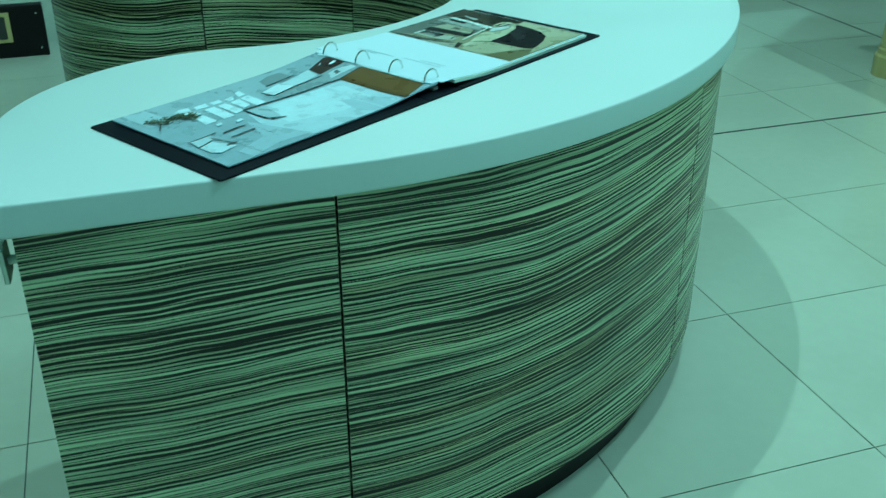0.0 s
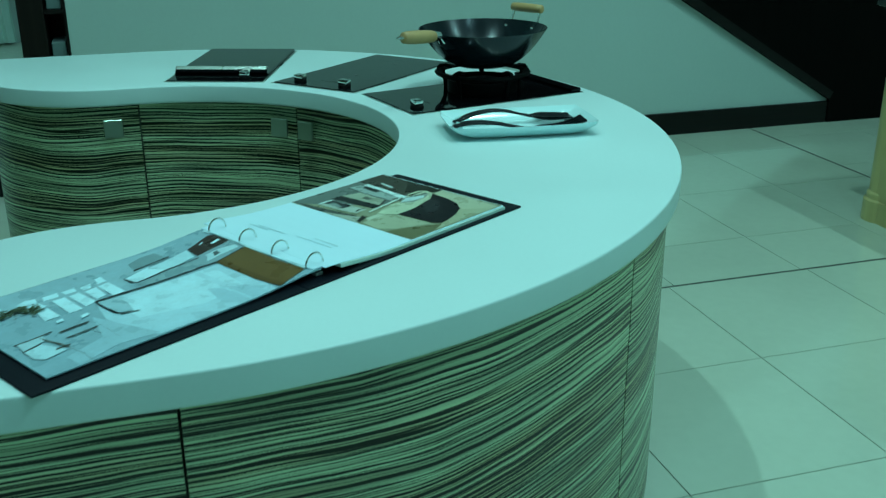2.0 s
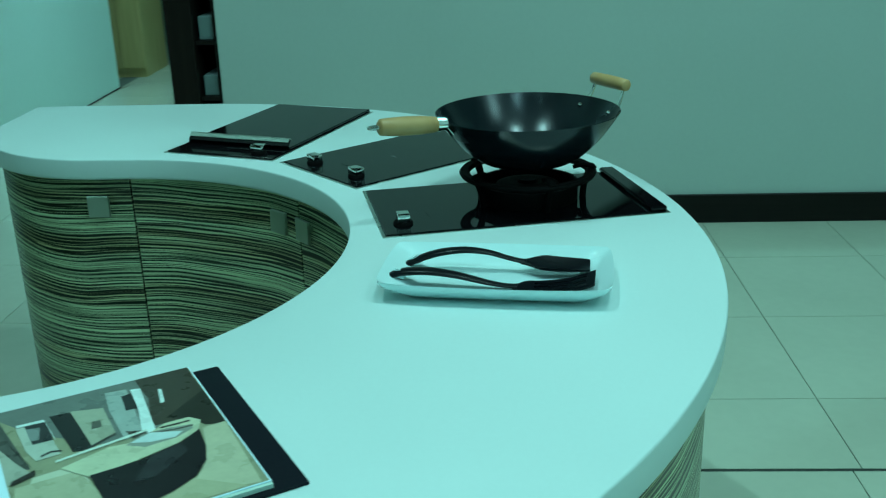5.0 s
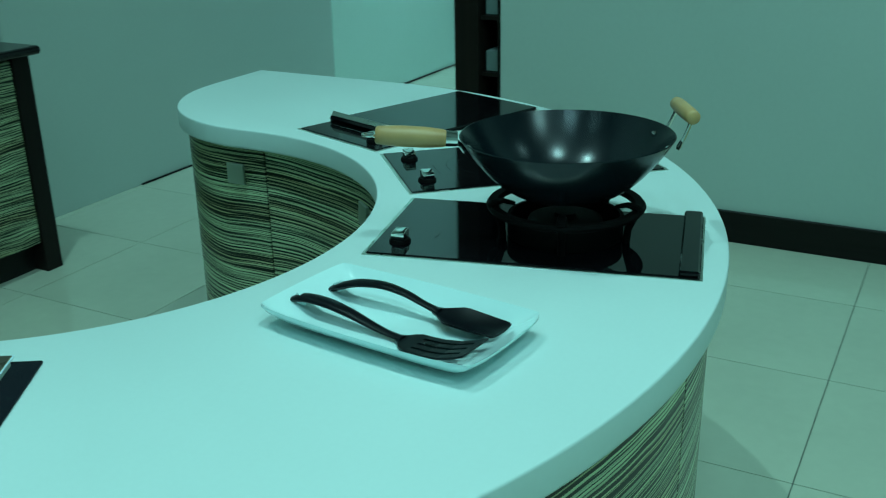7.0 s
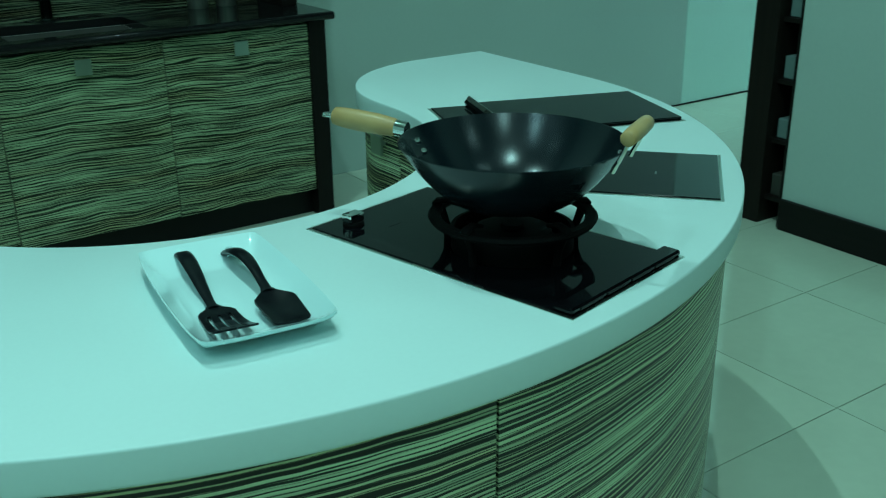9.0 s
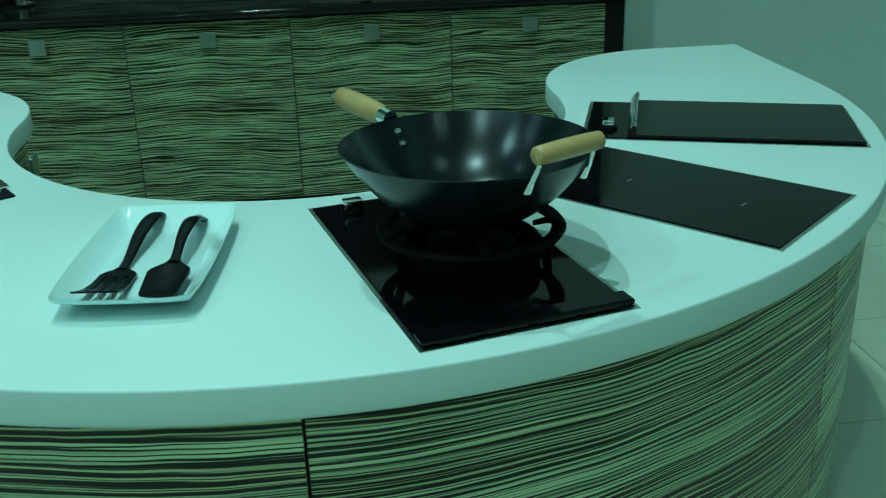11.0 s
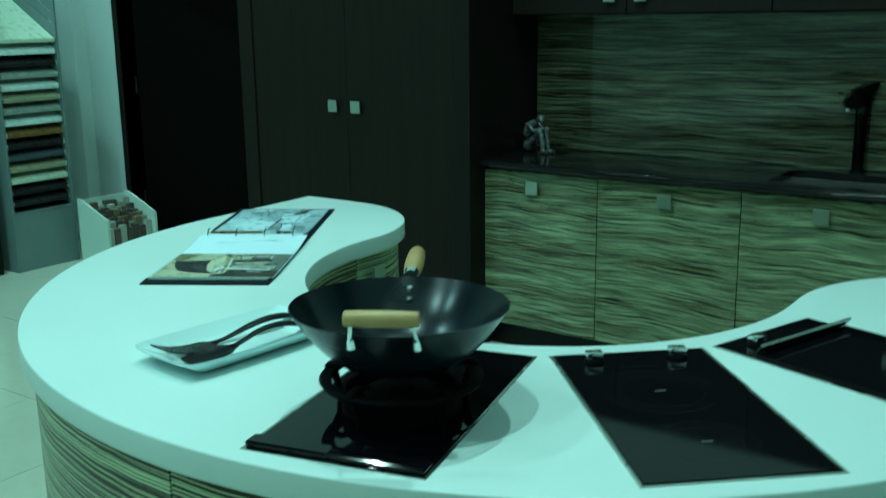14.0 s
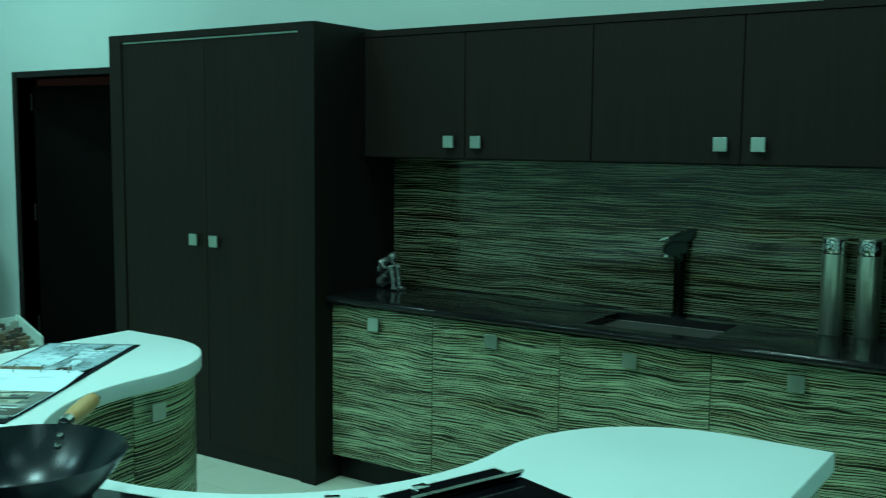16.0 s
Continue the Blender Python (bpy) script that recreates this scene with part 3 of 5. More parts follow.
hang = [ray_pt(0.323 + 0.011 * math.cos(q), 1.039, 0.008 * math.sin(q)) for q in [i * math.pi / 8 for i in range(16)]]
part("hanging_ring", tube(hang, 0.0028, 8, closed=True), M_CHROME, hn, "chrome hanging ring", smooth=50)
for rr, zz in ((0.1625, 1.009), (0.1515, 0.993)):
    rv = lathe([(0.0068, -0.001), (0.0062, 0.003), (0.0035, 0.0052), (0, 0.0058)], 14)
    mrv = Matrix.Translation(ray_pt(rr, zz)) @ Vector((-ca, -sa, 0.75)).to_track_quat("Z", "Y").to_matrix().to_4x4()
    part("rivet", rv, M_CHROME, wok, "domed steel rivet", smooth=60, m=mrv)
B = radians(-60)
cb, sb = math.cos(B), math.sin(B)


def help_pt(r, side, z):
    return (r * cb - side * sb, r * sb + side * cb, z - ZB)


for s in (-1, 1):
    mrv = Matrix.Translation(help_pt(0.1565, s * 0.048, 1.010)) @ Vector((-cb, -sb, 0.75)).to_track_quat("Z", "Y").to_matrix().to_4x4()
    part("rivet", lathe([(0.0055, 0), (0.005, 0.002), (0.003, 0.004), (0, 0.0045)], 14), M_CHROME, wok, "domed steel rivet", smooth=60, m=mrv)
grip = tube([help_pt(0.194, s, 1.060) for s in (-0.054, -0.052, -0.03, 0.0, 0.03, 0.052, 0.054)], [0.0095, 0.0115, 0.0125, 0.0128, 0.0125, 0.0115, 0.0095], 18)
hg = part("helper_handle", grip, M_BEECH, wok, "turned beech helper handle", smooth=50)
for s in (-1, 1):
    part("wire", tube([help_pt(0.173, s * 0.048, 1.012), help_pt(0.182, s * 0.048, 1.026), help_pt(0.189, s * 0.046, 1.042), help_pt(0.194, s * 0.045, 1.059)], 0.0034, 8), M_CHROME, hg, "chromed wire arm", smooth=50)
    part("foot", tube([help_pt(0.173, s * 0.048, 1.008), help_pt(0.181, s * 0.048, 1.024)], [0.0062, 0.0045], 10, flat=0.6), M_CHROME, hg, smooth=40)

# ---------------------------------------------------------------- plate and utensils
PLATE = pose(1.025, -2.408, TOP, 0, 0, -6.4)


def plate_mesh():
    bm = bmesh.new()
    nu, nv = 28, 40
    hw, hl = 0.099, 0.178

    def surf(u, v, under):
        cut = 0.035 * (abs(u) * abs(v)) ** 7
        x = u * hw * (1 - 0.055 * v * v - cut)
        y = v * hl * (1 - 0.02 * u * u - cut)
        e = max(abs(u), abs(v))
        rise = max(0.0, (e - 0.66) / 0.34)
        z = 0.006 + 0.026 * rise**1.25 + 0.002 * (abs(u) * abs(v)) ** 4
        if under:
            z = max(0.0, z - 0.0055) if e < 0.97 else z - 0.004
            if e < 0.6:
                z = 0.0
        return x, y, z

    grids = []
    for under in (False, True):
        grids.append([[bm.verts.new(surf(-1 + 2 * i / nu, -1 + 2 * j / nv, under)) for i in range(nu + 1)] for j in range(nv + 1)])
        g = grids[-1]
        for j in range(nv):
            for i in range(nu):
                bm.faces.new((g[j][i], g[j][i + 1], g[j + 1][i + 1], g[j + 1][i]))
    a, b = grids

    def rim(g):
        return g[0] + [g[j][nu] for j in range(1, nv + 1)] + g[nv][nu - 1 :: -1][: nu] + [g[j][0] for j in range(nv - 1, 0, -1)]

    ra, rb = rim(a), rim(b)
    k = len(ra)
    for i in range(k):
        bm.faces.new((ra[i], ra[(i + 1) % k], rb[(i + 1) % k], rb[i]))
    return bm


plate = part("serving_plate", plate_mesh(), M_PORCELAIN, smooth=60, m=PLATE)
tagged(plate, "white rectangular porcelain plate with upturned rim", "plate")


def utensil_handle(points, widths):
    """A flat curved grip, rounded between its points."""
    p = [Vector((*q, w)) for q, w in zip(points, widths)]
    fine = []
    for k in range(len(p) - 1):
        a, b, c, d = p[max(k - 1, 0)], p[k], p[k + 1], p[min(k + 2, len(p) - 1)]
        for u in (0.0, 0.25, 0.5, 0.75):
            fine.append(0.5 * (2 * b + (c - a) * u + (2 * a - 5 * b + 4 * c - d) * u * u + (3 * b - a - 3 * c + d) * u**3))
    fine.append(p[-1])
    return tube([tuple(q[:3]) for q in fine], [q[3] for q in fine], 14, flat=0.42)


def head_sheet(rows, thick=0.003):
    """A blade from rows of (y, half width, z, dish), with an even thickness."""
    bm = bmesh.new()
    n = 8
    top, bot = [], []
    for y, hw, z, dish in rows:
        top.append([bm.verts.new((hw * (-1 + 2 * i / n), y, z - dish * (1 - (-1 + 2 * i / n) ** 2))) for i in range(n + 1)])
        bot.append([bm.verts.new((hw * (-1 + 2 * i / n), y, z - thick - dish * (1 - (-1 + 2 * i / n) ** 2))) for i in range(n + 1)])
    for g in (top, bot):
        for a, b in zip(g, g[1:]):
            for i in range(n):
                bm.faces.new((a[i], a[i + 1], b[i + 1], b[i]))
    loop = lambda g: g[0] + [r[-1] for r in g[1:-1]] + g[-1][::-1] + [r[0] for r in g[-2:0:-1]]  # noqa: E731
    la, lb = loop(top), loop(bot)
    for i in range(len(la)):
        j = (i + 1) % len(la)
        bm.faces.new((la[i], la[j], lb[j], lb[i]))
    return bm


turner = thing("slotted_turner", PLATE @ pose(-0.0355, 0.0, 0.0, 0, 0, -1.5), "black nylon turner with three slots, lying on the plate", "kitchen utensil")
part("handle", utensil_handle([(0.002, 0.166, 0.019), (0.002, 0.160, 0.0225), (0.002, 0.142, 0.028), (0.001, 0.105, 0.031), (0.0, 0.060, 0.027), (0.0, 0.020, 0.0185), (0, -0.010, 0.0135), (0, -0.034, 0.0125)], [0.0080, 0.0112, 0.0125, 0.0122, 0.0105, 0.0085, 0.0070, 0.0075]), M_NYLON, turner, smooth=50)
SLOPE = ((-0.058, 0.0125, 0.90), (-0.085, 0.0140, 0.95), (-0.110, 0.0180, 1.0), (-0.138, 0.0275, 1.04))
for i in range(4):
    x0, x1 = -0.0285 + i * 0.0155, -0.0285 + i * 0.0155 + 0.0105
    tine, vs = bmesh.new(), []
    for y, z, k in SLOPE:
        vs.append([tine.verts.new((x * k, y, zz)) for x, zz in ((x0, z), (x1, z), (x1, z - 0.003), (x0, z - 0.003))])
    for a, b in zip(vs, vs[1:]):
        for q in range(4):
            tine.faces.new((a[q], a[(q + 1) % 4], b[(q + 1) % 4], b[q]))
    tine.faces.new(vs[0][::-1])
    tine.faces.new(vs[-1])
    part("tine", tine, M_NYLON, turner)
# pale plug in place of a hole through which the plate would show
part("hanging_eye", lathe([(0.0055, -0.0070), (0.0055, 0.0070), (0, 0.0071)], 18), M_PORCELAIN, turner, "pale plug standing in for the handle's hanging hole", smooth=40, m=pose(0.002, 0.148, 0.0254, 14) @ Matrix.Diagonal((0.85, 1.7, 1, 1)))
part("blade_root", head_sheet([(-0.026, 0.0078, 0.0130, 0), (-0.034, 0.012, 0.0125, 0), (-0.042, 0.0215, 0.0125, 0), (-0.050, 0.0258, 0.0125, 0), (-0.0585, 0.0262, 0.0125, 0)]), M_NYLON, turner, smooth=40)
part("blade_tip", head_sheet([(-0.1375, 0.0298, 0.0275, 0), (-0.146, 0.0302, 0.0311, 0), (-0.1505, 0.0290, 0.0331, 0)]), M_NYLON, turner, smooth=40)

spoon = thing("solid_spatula_spoon", PLATE @ pose(0.0395, 0.0, 0.0), "black nylon square-ended serving spoon on the plate", "kitchen utensil")
part("handle", utensil_handle([(-0.001, 0.154, 0.011), (-0.001, 0.148, 0.0155), (-0.001, 0.128, 0.025), (-0.001, 0.095, 0.036), (0, 0.055, 0.041), (0, 0.018, 0.038), (0, -0.012, 0.030), (0, -0.034, 0.025), (0, -0.042, 0.024)], [0.0080, 0.0112, 0.0124, 0.0120, 0.0105, 0.0085, 0.0072, 0.0078, 0.0090]), M_NYLON, spoon, smooth=50)
# same pale plug instead of an open hanging hole
part("hanging_eye", lathe([(0.0055, -0.0070), (0.0055, 0.0070), (0, 0.0071)], 18), M_PORCELAIN, spoon, "pale plug standing in for the handle's hanging hole", smooth=40, m=pose(-0.001, 0.136, 0.0214, -28) @ Matrix.Diagonal((0.85, 1.7, 1, 1)))
part("bowl", head_sheet([(-0.034, 0.0085, 0.0255, 0.0), (-0.043, 0.0115, 0.0250, 0.001), (-0.054, 0.020, 0.0250, 0.004), (-0.064, 0.0275, 0.0250, 0.007), (-0.073, 0.0292, 0.0250, 0.009), (-0.100, 0.0278, 0.0235, 0.010), (-0.125, 0.0262, 0.0225, 0.007), (-0.138, 0.0252, 0.0220, 0.003), (-0.142, 0.0222, 0.0220, 0.002)]), M_NYLON, spoon, smooth=50)

# ---------------------------------------------------------------- ring binder
BINDER = pose(0.360, -1.717, TOP, 0, 0, -58.6) @ Matrix.Diagonal((0.967, 0.972, 1, 1))
binder = thing("ring_binder", BINDER, "black ring binder lying open on photograph pages", "binder")
part("cover_left", box(-0.490, -0.045, -0.163, 0.163, 0.0, 0.004, 0.0015, 2), M_BINDER, binder, smooth=40)
part("cover_right", box(0.045, 0.490, -0.163, 0.163, 0.0, 0.004, 0.0015, 2), M_BINDER, binder, smooth=40)
part("spine", box(-0.044, 0.044, -0.163, 0.163, 0.0, 0.0035, 0.001), M_BINDER, binder)
mech = part("ring_mechanism", box(-0.004, 0.010, -0.138, 0.138, 0.0036, 0.010, 0.002, 2), M_RINGBAR, binder, "steel ring bar", smooth=40)
for ry in (-0.126, -0.042, 0.042, 0.126):
    pts = [(0.003 + 0.0175 * math.cos(q), ry, 0.0205 + 0.0175 * math.sin(q)) for q in [2 * math.pi * i / 22 for i in range(22)]]
    part("ring", tube(pts, 0.0018, 8, closed=True), M_CHROME, mech, "chrome ring", smooth=50)


def page_z(x, side):
    """Height of the page stack: flat on the cover, lifting towards the rings."""
    d = abs(x - 0.003)
    lift = 0.010 * math.exp(-((d / 0.09) ** 2))
    return (0.0085 if side < 0 else 0.0105) + lift


def sheet(x0, x1, y0, y1, dz, side, skew=0.0, under=0.004, steps=14):
    bm = bmesh.new()
    t, b = [], []
    for i in range(steps + 1):
        x = x0 + (x1 - x0) * i / steps
        z = page_z(x, side) + dz
        sk = skew * (x - x0)
        t.append((bm.verts.new((x, y0 + sk, z)), bm.verts.new((x, y1 + sk, z))))
        b.append((bm.verts.new((x, y0 + sk, z - under)), bm.verts.new((x, y1 + sk, z - under))))
    for i in range(steps):
        bm.faces.new((t[i][0], t[i + 1][0], t[i + 1][1], t[i][1]))
        bm.faces.new((b[i][1], b[i + 1][1], b[i + 1][0], b[i][0]))
        bm.faces.new((t[i][1], t[i + 1][1], b[i + 1][1], b[i][1]))
        bm.faces.new((b[i][0], b[i + 1][0], t[i + 1][0], t[i][0]))
    bm.faces.new((b[0][0], t[0][0], t[0][1], b[0][1]))
    bm.faces.new((t[-1][0], b[-1][0], b[-1][1], t[-1][1]))
    return bm


def patch(points, side, dz):
    """A printed area: a polygon in page x, y, cut into strips so that it follows the page."""
    bm = bmesh.new()
    f = bm.faces.new([bm.verts.new((x, y, 0)) for x, y in points])
    xs = [p[0] for p in points]
    k = max(1, int((max(xs) - min(xs)) / 0.03))
    for i in range(1, k):
        x = min(xs) + (max(xs) - min(xs)) * i / k
        bmesh.ops.bisect_plane(bm, geom=bm.verts[:] + bm.edges[:] + bm.faces[:], plane_co=(x, 0, 0), plane_no=(1, 0, 0))
    for v in bm.verts:
        v.co.z = page_z(v.co.x, side) + dz
    ext = bmesh.ops.extrude_face_region(bm, geom=bm.faces[:])
    for v in [g for g in ext["geom"] if isinstance(g, bmesh.types.BMVert)]:
        v.co.z += 0.00012
    return bm


left_page = part("left_page", sheet(-0.458, 0.0035, -0.142, 0.150, 0.0, -1, under=0.002), ink("sky_grey", (0.28, 0.43, 0.50)), binder, "glossy room photograph page")
right_page = part("right_page", sheet(0.004, 0.452, -0.1495, 0.167, 0.0, 1, under=0.0012), M_PAGE, binder, "white page with a photograph")
part("page_block", sheet(0.034, 0.452, -0.154, 0.150, -0.0014, 1, under=0.0055), M_WHITEBOX, right_page, "edges of the pages beneath")

part("margin", sheet(-0.014, 0.0033, -0.1415, 0.1495, 0.0022, -1, under=0.0019), M_PAGE, left_page, "white punched margin")

LAYER = {"left": 0, "right": 0}


def printed(nm, col, pts, side="left"):
    """One printed area of a page's photograph, laid over the ones before it."""
    height = 0.0002 + 0.00004 * min(LAYER[side], 60) + 0.00001 * max(0, LAYER[side] - 60)
    LAYER[side] += 1
    page = left_page if side == "left" else right_page
    return part("printed_area", patch(pts, -1 if side == "left" else 1, height), ink(nm, col), page)


def band(pts, width):
    """A thin line of even width through points."""
    up = [(x, y + width / 2) for x, y in pts]
    return up + [(x, y - width / 2) for x, y in reversed(pts)]


# left page: a pale open room with a long strip lamp, windows, a tree and a table
printed("wall_glow", (0.32, 0.48, 0.55), [(-0.446, 0.149), (-0.374, 0.149), (-0.209, 0.149), (-0.074, 0.136), (-0.239, 0.044), (-0.285, 0.058), (-0.4, 0.058), (-0.449, 0.102)])
printed("wall_glow", (0.4, 0.59, 0.66), [(-0.439, 0.149), (-0.4, 0.148), (-0.395, 0.066), (-0.44, 0.073)])
printed("floor_pale", (0.46, 0.67, 0.76), [(-0.295, 0.019), (-0.204, 0.015), (-0.086, 0.006), (-0.084, -0.019), (-0.086, -0.141), (-0.166, -0.141), (-0.292, -0.139), (-0.314, -0.042)])
printed("floor_white", (0.55, 0.78, 0.87), [(-0.275, 0.006), (-0.183, 0.011), (-0.094, 0.001), (-0.101, -0.09), (-0.186, -0.1), (-0.279, -0.072)])
printed("floor_shade", (0.38, 0.57, 0.66), [(-0.154, -0.059), (-0.104, -0.093), (-0.097, -0.138), (-0.152, -0.141), (-0.166, -0.104)])
printed("floor_shade", (0.36, 0.54, 0.62), [(-0.323, -0.019), (-0.305, -0.077), (-0.287, -0.134), (-0.345, -0.125), (-0.41, -0.141), (-0.413, -0.109), (-0.347, -0.089)])
printed("window_white", (0.62, 0.86, 0.95), [(-0.376, 0.1), (-0.359, 0.107), (-0.345, 0.102), (-0.351, 0.086), (-0.37, 0.089)])
printed("window_white", (0.62, 0.86, 0.95), [(-0.336, 0.099), (-0.312, 0.099), (-0.317, 0.084), (-0.341, 0.085)])
printed("window_white", (0.62, 0.86, 0.95), [(-0.307, 0.097), (-0.285, 0.098), (-0.289, 0.083), (-0.307, 0.084)])
printed("window_white", (0.62, 0.86, 0.95), [(-0.279, 0.091), (-0.26, 0.094), (-0.268, 0.078), (-0.281, 0.078)])
printed("window_white", (0.62, 0.86, 0.95), [(-0.333, 0.076), (-0.313, 0.075), (-0.316, 0.017), (-0.338, 0.017)])
printed("window_white", (0.62, 0.86, 0.95), [(-0.307, 0.073), (-0.29, 0.076), (-0.289, 0.027), (-0.31, 0.021)])
printed("window_white", (0.62, 0.86, 0.95), [(-0.283, 0.072), (-0.261, 0.075), (-0.267, 0.037), (-0.284, 0.033)])
printed("window_white", (0.62, 0.86, 0.95), [(-0.369, 0.05), (-0.35, 0.057), (-0.351, 0.018), (-0.375, 0.017)])
printed("window_white", (0.62, 0.86, 0.95), [(-0.368, 0.083), (-0.351, 0.082), (-0.347, 0.065), (-0.367, 0.059)])
printed("window_white", (0.62, 0.86, 0.95), [(-0.258, 0.075), (-0.239, 0.078), (-0.24, 0.029), (-0.262, 0.023)])
printed("window_white", (0.62, 0.86, 0.95), [(-0.247, 0.104), (-0.235, 0.107), (-0.238, 0.085), (-0.254, 0.083)])
printed("lamp_grey", (0.2, 0.3, 0.33), [(-0.179, 0.119), (-0.15, 0.13), (-0.124, 0.129), (-0.121, 0.092), (-0.145, 0.087), (-0.184, 0.094)])
printed("lamp_white", (0.58, 0.8, 0.88), [(-0.214, 0.07), (-0.165, 0.084), (-0.149, 0.056), (-0.212, 0.042)])
printed("lamp_white", (0.5, 0.72, 0.8), [(-0.168, 0.08), (-0.084, 0.094), (-0.091, 0.061), (-0.149, 0.051)])
printed("strip_line", (0.045, 0.055, 0.058), band([(-0.187, 0.089), (-0.151, 0.094), (-0.117, 0.096)], 0.004))
printed("strip_line", (0.045, 0.055, 0.058), band([(-0.217, 0.072), (-0.218, 0.052), (-0.21, 0.042), (-0.147, 0.053), (-0.084, 0.051)], 0.003))
printed("block_dark", (0.045, 0.03, 0.026), [(-0.082, 0.094), (-0.028, 0.114), (-0.018, 0.11), (-0.017, 0.067), (-0.065, 0.057), (-0.087, 0.06)])
printed("block_mark", (0.62, 0.86, 0.95), [(-0.044, 0.083), (-0.025, 0.089), (-0.024, 0.082), (-0.041, 0.078)])
printed("block_mark", (0.62, 0.86, 0.95), [(-0.058, 0.095), (-0.048, 0.1), (-0.049, 0.096), (-0.059, 0.092)])
printed("panel_blue", (0.26, 0.38, 0.43), [(-0.089, 0.058), (-0.019, 0.065), (-0.019, 0.025), (-0.08, 0.012), (-0.093, 0.032)])
printed("panel_pale", (0.5, 0.68, 0.74), [(-0.086, 0.049), (-0.053, 0.053), (-0.022, 0.044), (-0.024, 0.031), (-0.063, 0.03), (-0.09, 0.027)])
printed("panel_dark", (0.08, 0.11, 0.12), [(-0.075, 0.046), (-0.056, 0.049), (-0.058, 0.036), (-0.077, 0.034)])
printed("strip_grey", (0.25, 0.37, 0.41), [(-0.219, 0.037), (-0.151, 0.048), (-0.086, 0.049), (-0.091, 0.029), (-0.079, 0.014), (-0.114, 0.018), (-0.199, 0.021)])
printed("strip_line", (0.045, 0.055, 0.058), band([(-0.293, 0.024), (-0.256, 0.023), (-0.201, 0.019), (-0.114, 0.018), (-0.08, 0.012), (-0.023, 0.021)], 0.0045))
printed("wood_brown", (0.155, 0.092, 0.032), [(-0.085, 0.01), (-0.02, 0.021), (-0.022, -0.067), (-0.02, -0.128), (-0.08, -0.141), (-0.087, -0.09)])
printed("wood_brown_edge", (0.115, 0.066, 0.022), [(-0.085, 0.01), (-0.07, 0.014), (-0.07, -0.073), (-0.07, -0.141), (-0.08, -0.141), (-0.087, -0.09)])
printed("margin_white", (0.6, 0.82, 0.88), [(-0.022, 0.136), (-0.015, 0.111), (-0.018, 0.023), (-0.018, -0.126), (-0.012, -0.128), (-0.012, 0.012), (-0.014, 0.141)])
printed("stool_line", (0.045, 0.055, 0.058), band([(-0.293, 0.024), (-0.296, 0.008), (-0.295, -0.012), (-0.296, -0.029), (-0.291, -0.042), (-0.284, -0.044)], 0.006))
printed("stool_line", (0.12, 0.16, 0.17), band([(-0.284, -0.044), (-0.266, -0.051)], 0.004))
printed("stool_top", (0.36, 0.53, 0.6), [(-0.292, 0.019), (-0.261, 0.014), (-0.263, -0.016), (-0.271, -0.044), (-0.289, -0.037), (-0.293, -0.01)])
printed("table_top", (0.52, 0.74, 0.82), [(-0.443, -0.057), (-0.417, -0.049), (-0.399, -0.09), (-0.434, -0.096), (-0.444, -0.085)])
printed("table_top", (0.44, 0.62, 0.69), [(-0.44, -0.029), (-0.398, -0.022), (-0.408, -0.044), (-0.443, -0.054)])
printed("beam_brown", (0.13, 0.125, 0.095), band([(-0.408, -0.034), (-0.394, -0.084), (-0.392, -0.147)], 0.010))
printed("table_line", (0.06, 0.065, 0.058), band([(-0.443, -0.028), (-0.411, -0.027), (-0.387, -0.024)], 0.003))
printed("table_line", (0.06, 0.065, 0.058), band([(-0.444, -0.056), (-0.415, -0.049)], 0.003))
printed("table_line", (0.06, 0.065, 0.058), band([(-0.382, -0.035), (-0.354, -0.032), (-0.336, -0.033)], 0.004))
printed("table_line", (0.06, 0.065, 0.058), band([(-0.33, -0.04), (-0.33, -0.068), (-0.332, -0.104)], 0.004))
printed("table_line", (0.06, 0.065, 0.058), band([(-0.384, -0.058), (-0.363, -0.057), (-0.335, -0.055)], 0.003))
printed("table_line", (0.06, 0.065, 0.058), band([(-0.411, -0.08), (-0.39, -0.079), (-0.39, -0.117)], 0.004))
printed("table_line", (0.06, 0.065, 0.058), band([(-0.347, -0.063), (-0.344, -0.079)], 0.004))
printed("glass_white", (0.62, 0.86, 0.95), [(-0.366, 0.003), (-0.355, 0.005), (-0.357, -0.004), (-0.368, -0.005)])
printed("glass_white", (0.62, 0.86, 0.95), [(-0.334, -0.006), (-0.321, -0.003), (-0.321, -0.011), (-0.336, -0.015)])
rt = random.Random(9)
for i in range(150):
    u = rt.random()
    lx, ly = -0.4300 + 0.0710 * u + rt.gauss(0, 0.006), 0.0870 + -0.0260 * u + rt.gauss(0, 0.006 + 0.014 * u * (1 - u))
    rr = rt.uniform(0.0015, 0.0045)
    shade = rt.choice(((0.045, 0.062, 0.035), (0.085, 0.11, 0.065)))
    printed("leaf_dark" if shade[0] < 0.06 else "leaf_mid", shade, [(lx + rr * rt.uniform(0.6, 1.5) * math.cos(k), ly + rr * rt.uniform(0.5, 1.1) * math.sin(k)) for k in (0.3, 1.4, 2.6, 3.7, 5.0)])
printed("trunk_dark", (0.05, 0.055, 0.04), band([(-0.42, 0.068), (-0.429, 0.06), (-0.443, 0.042)], 0.003))

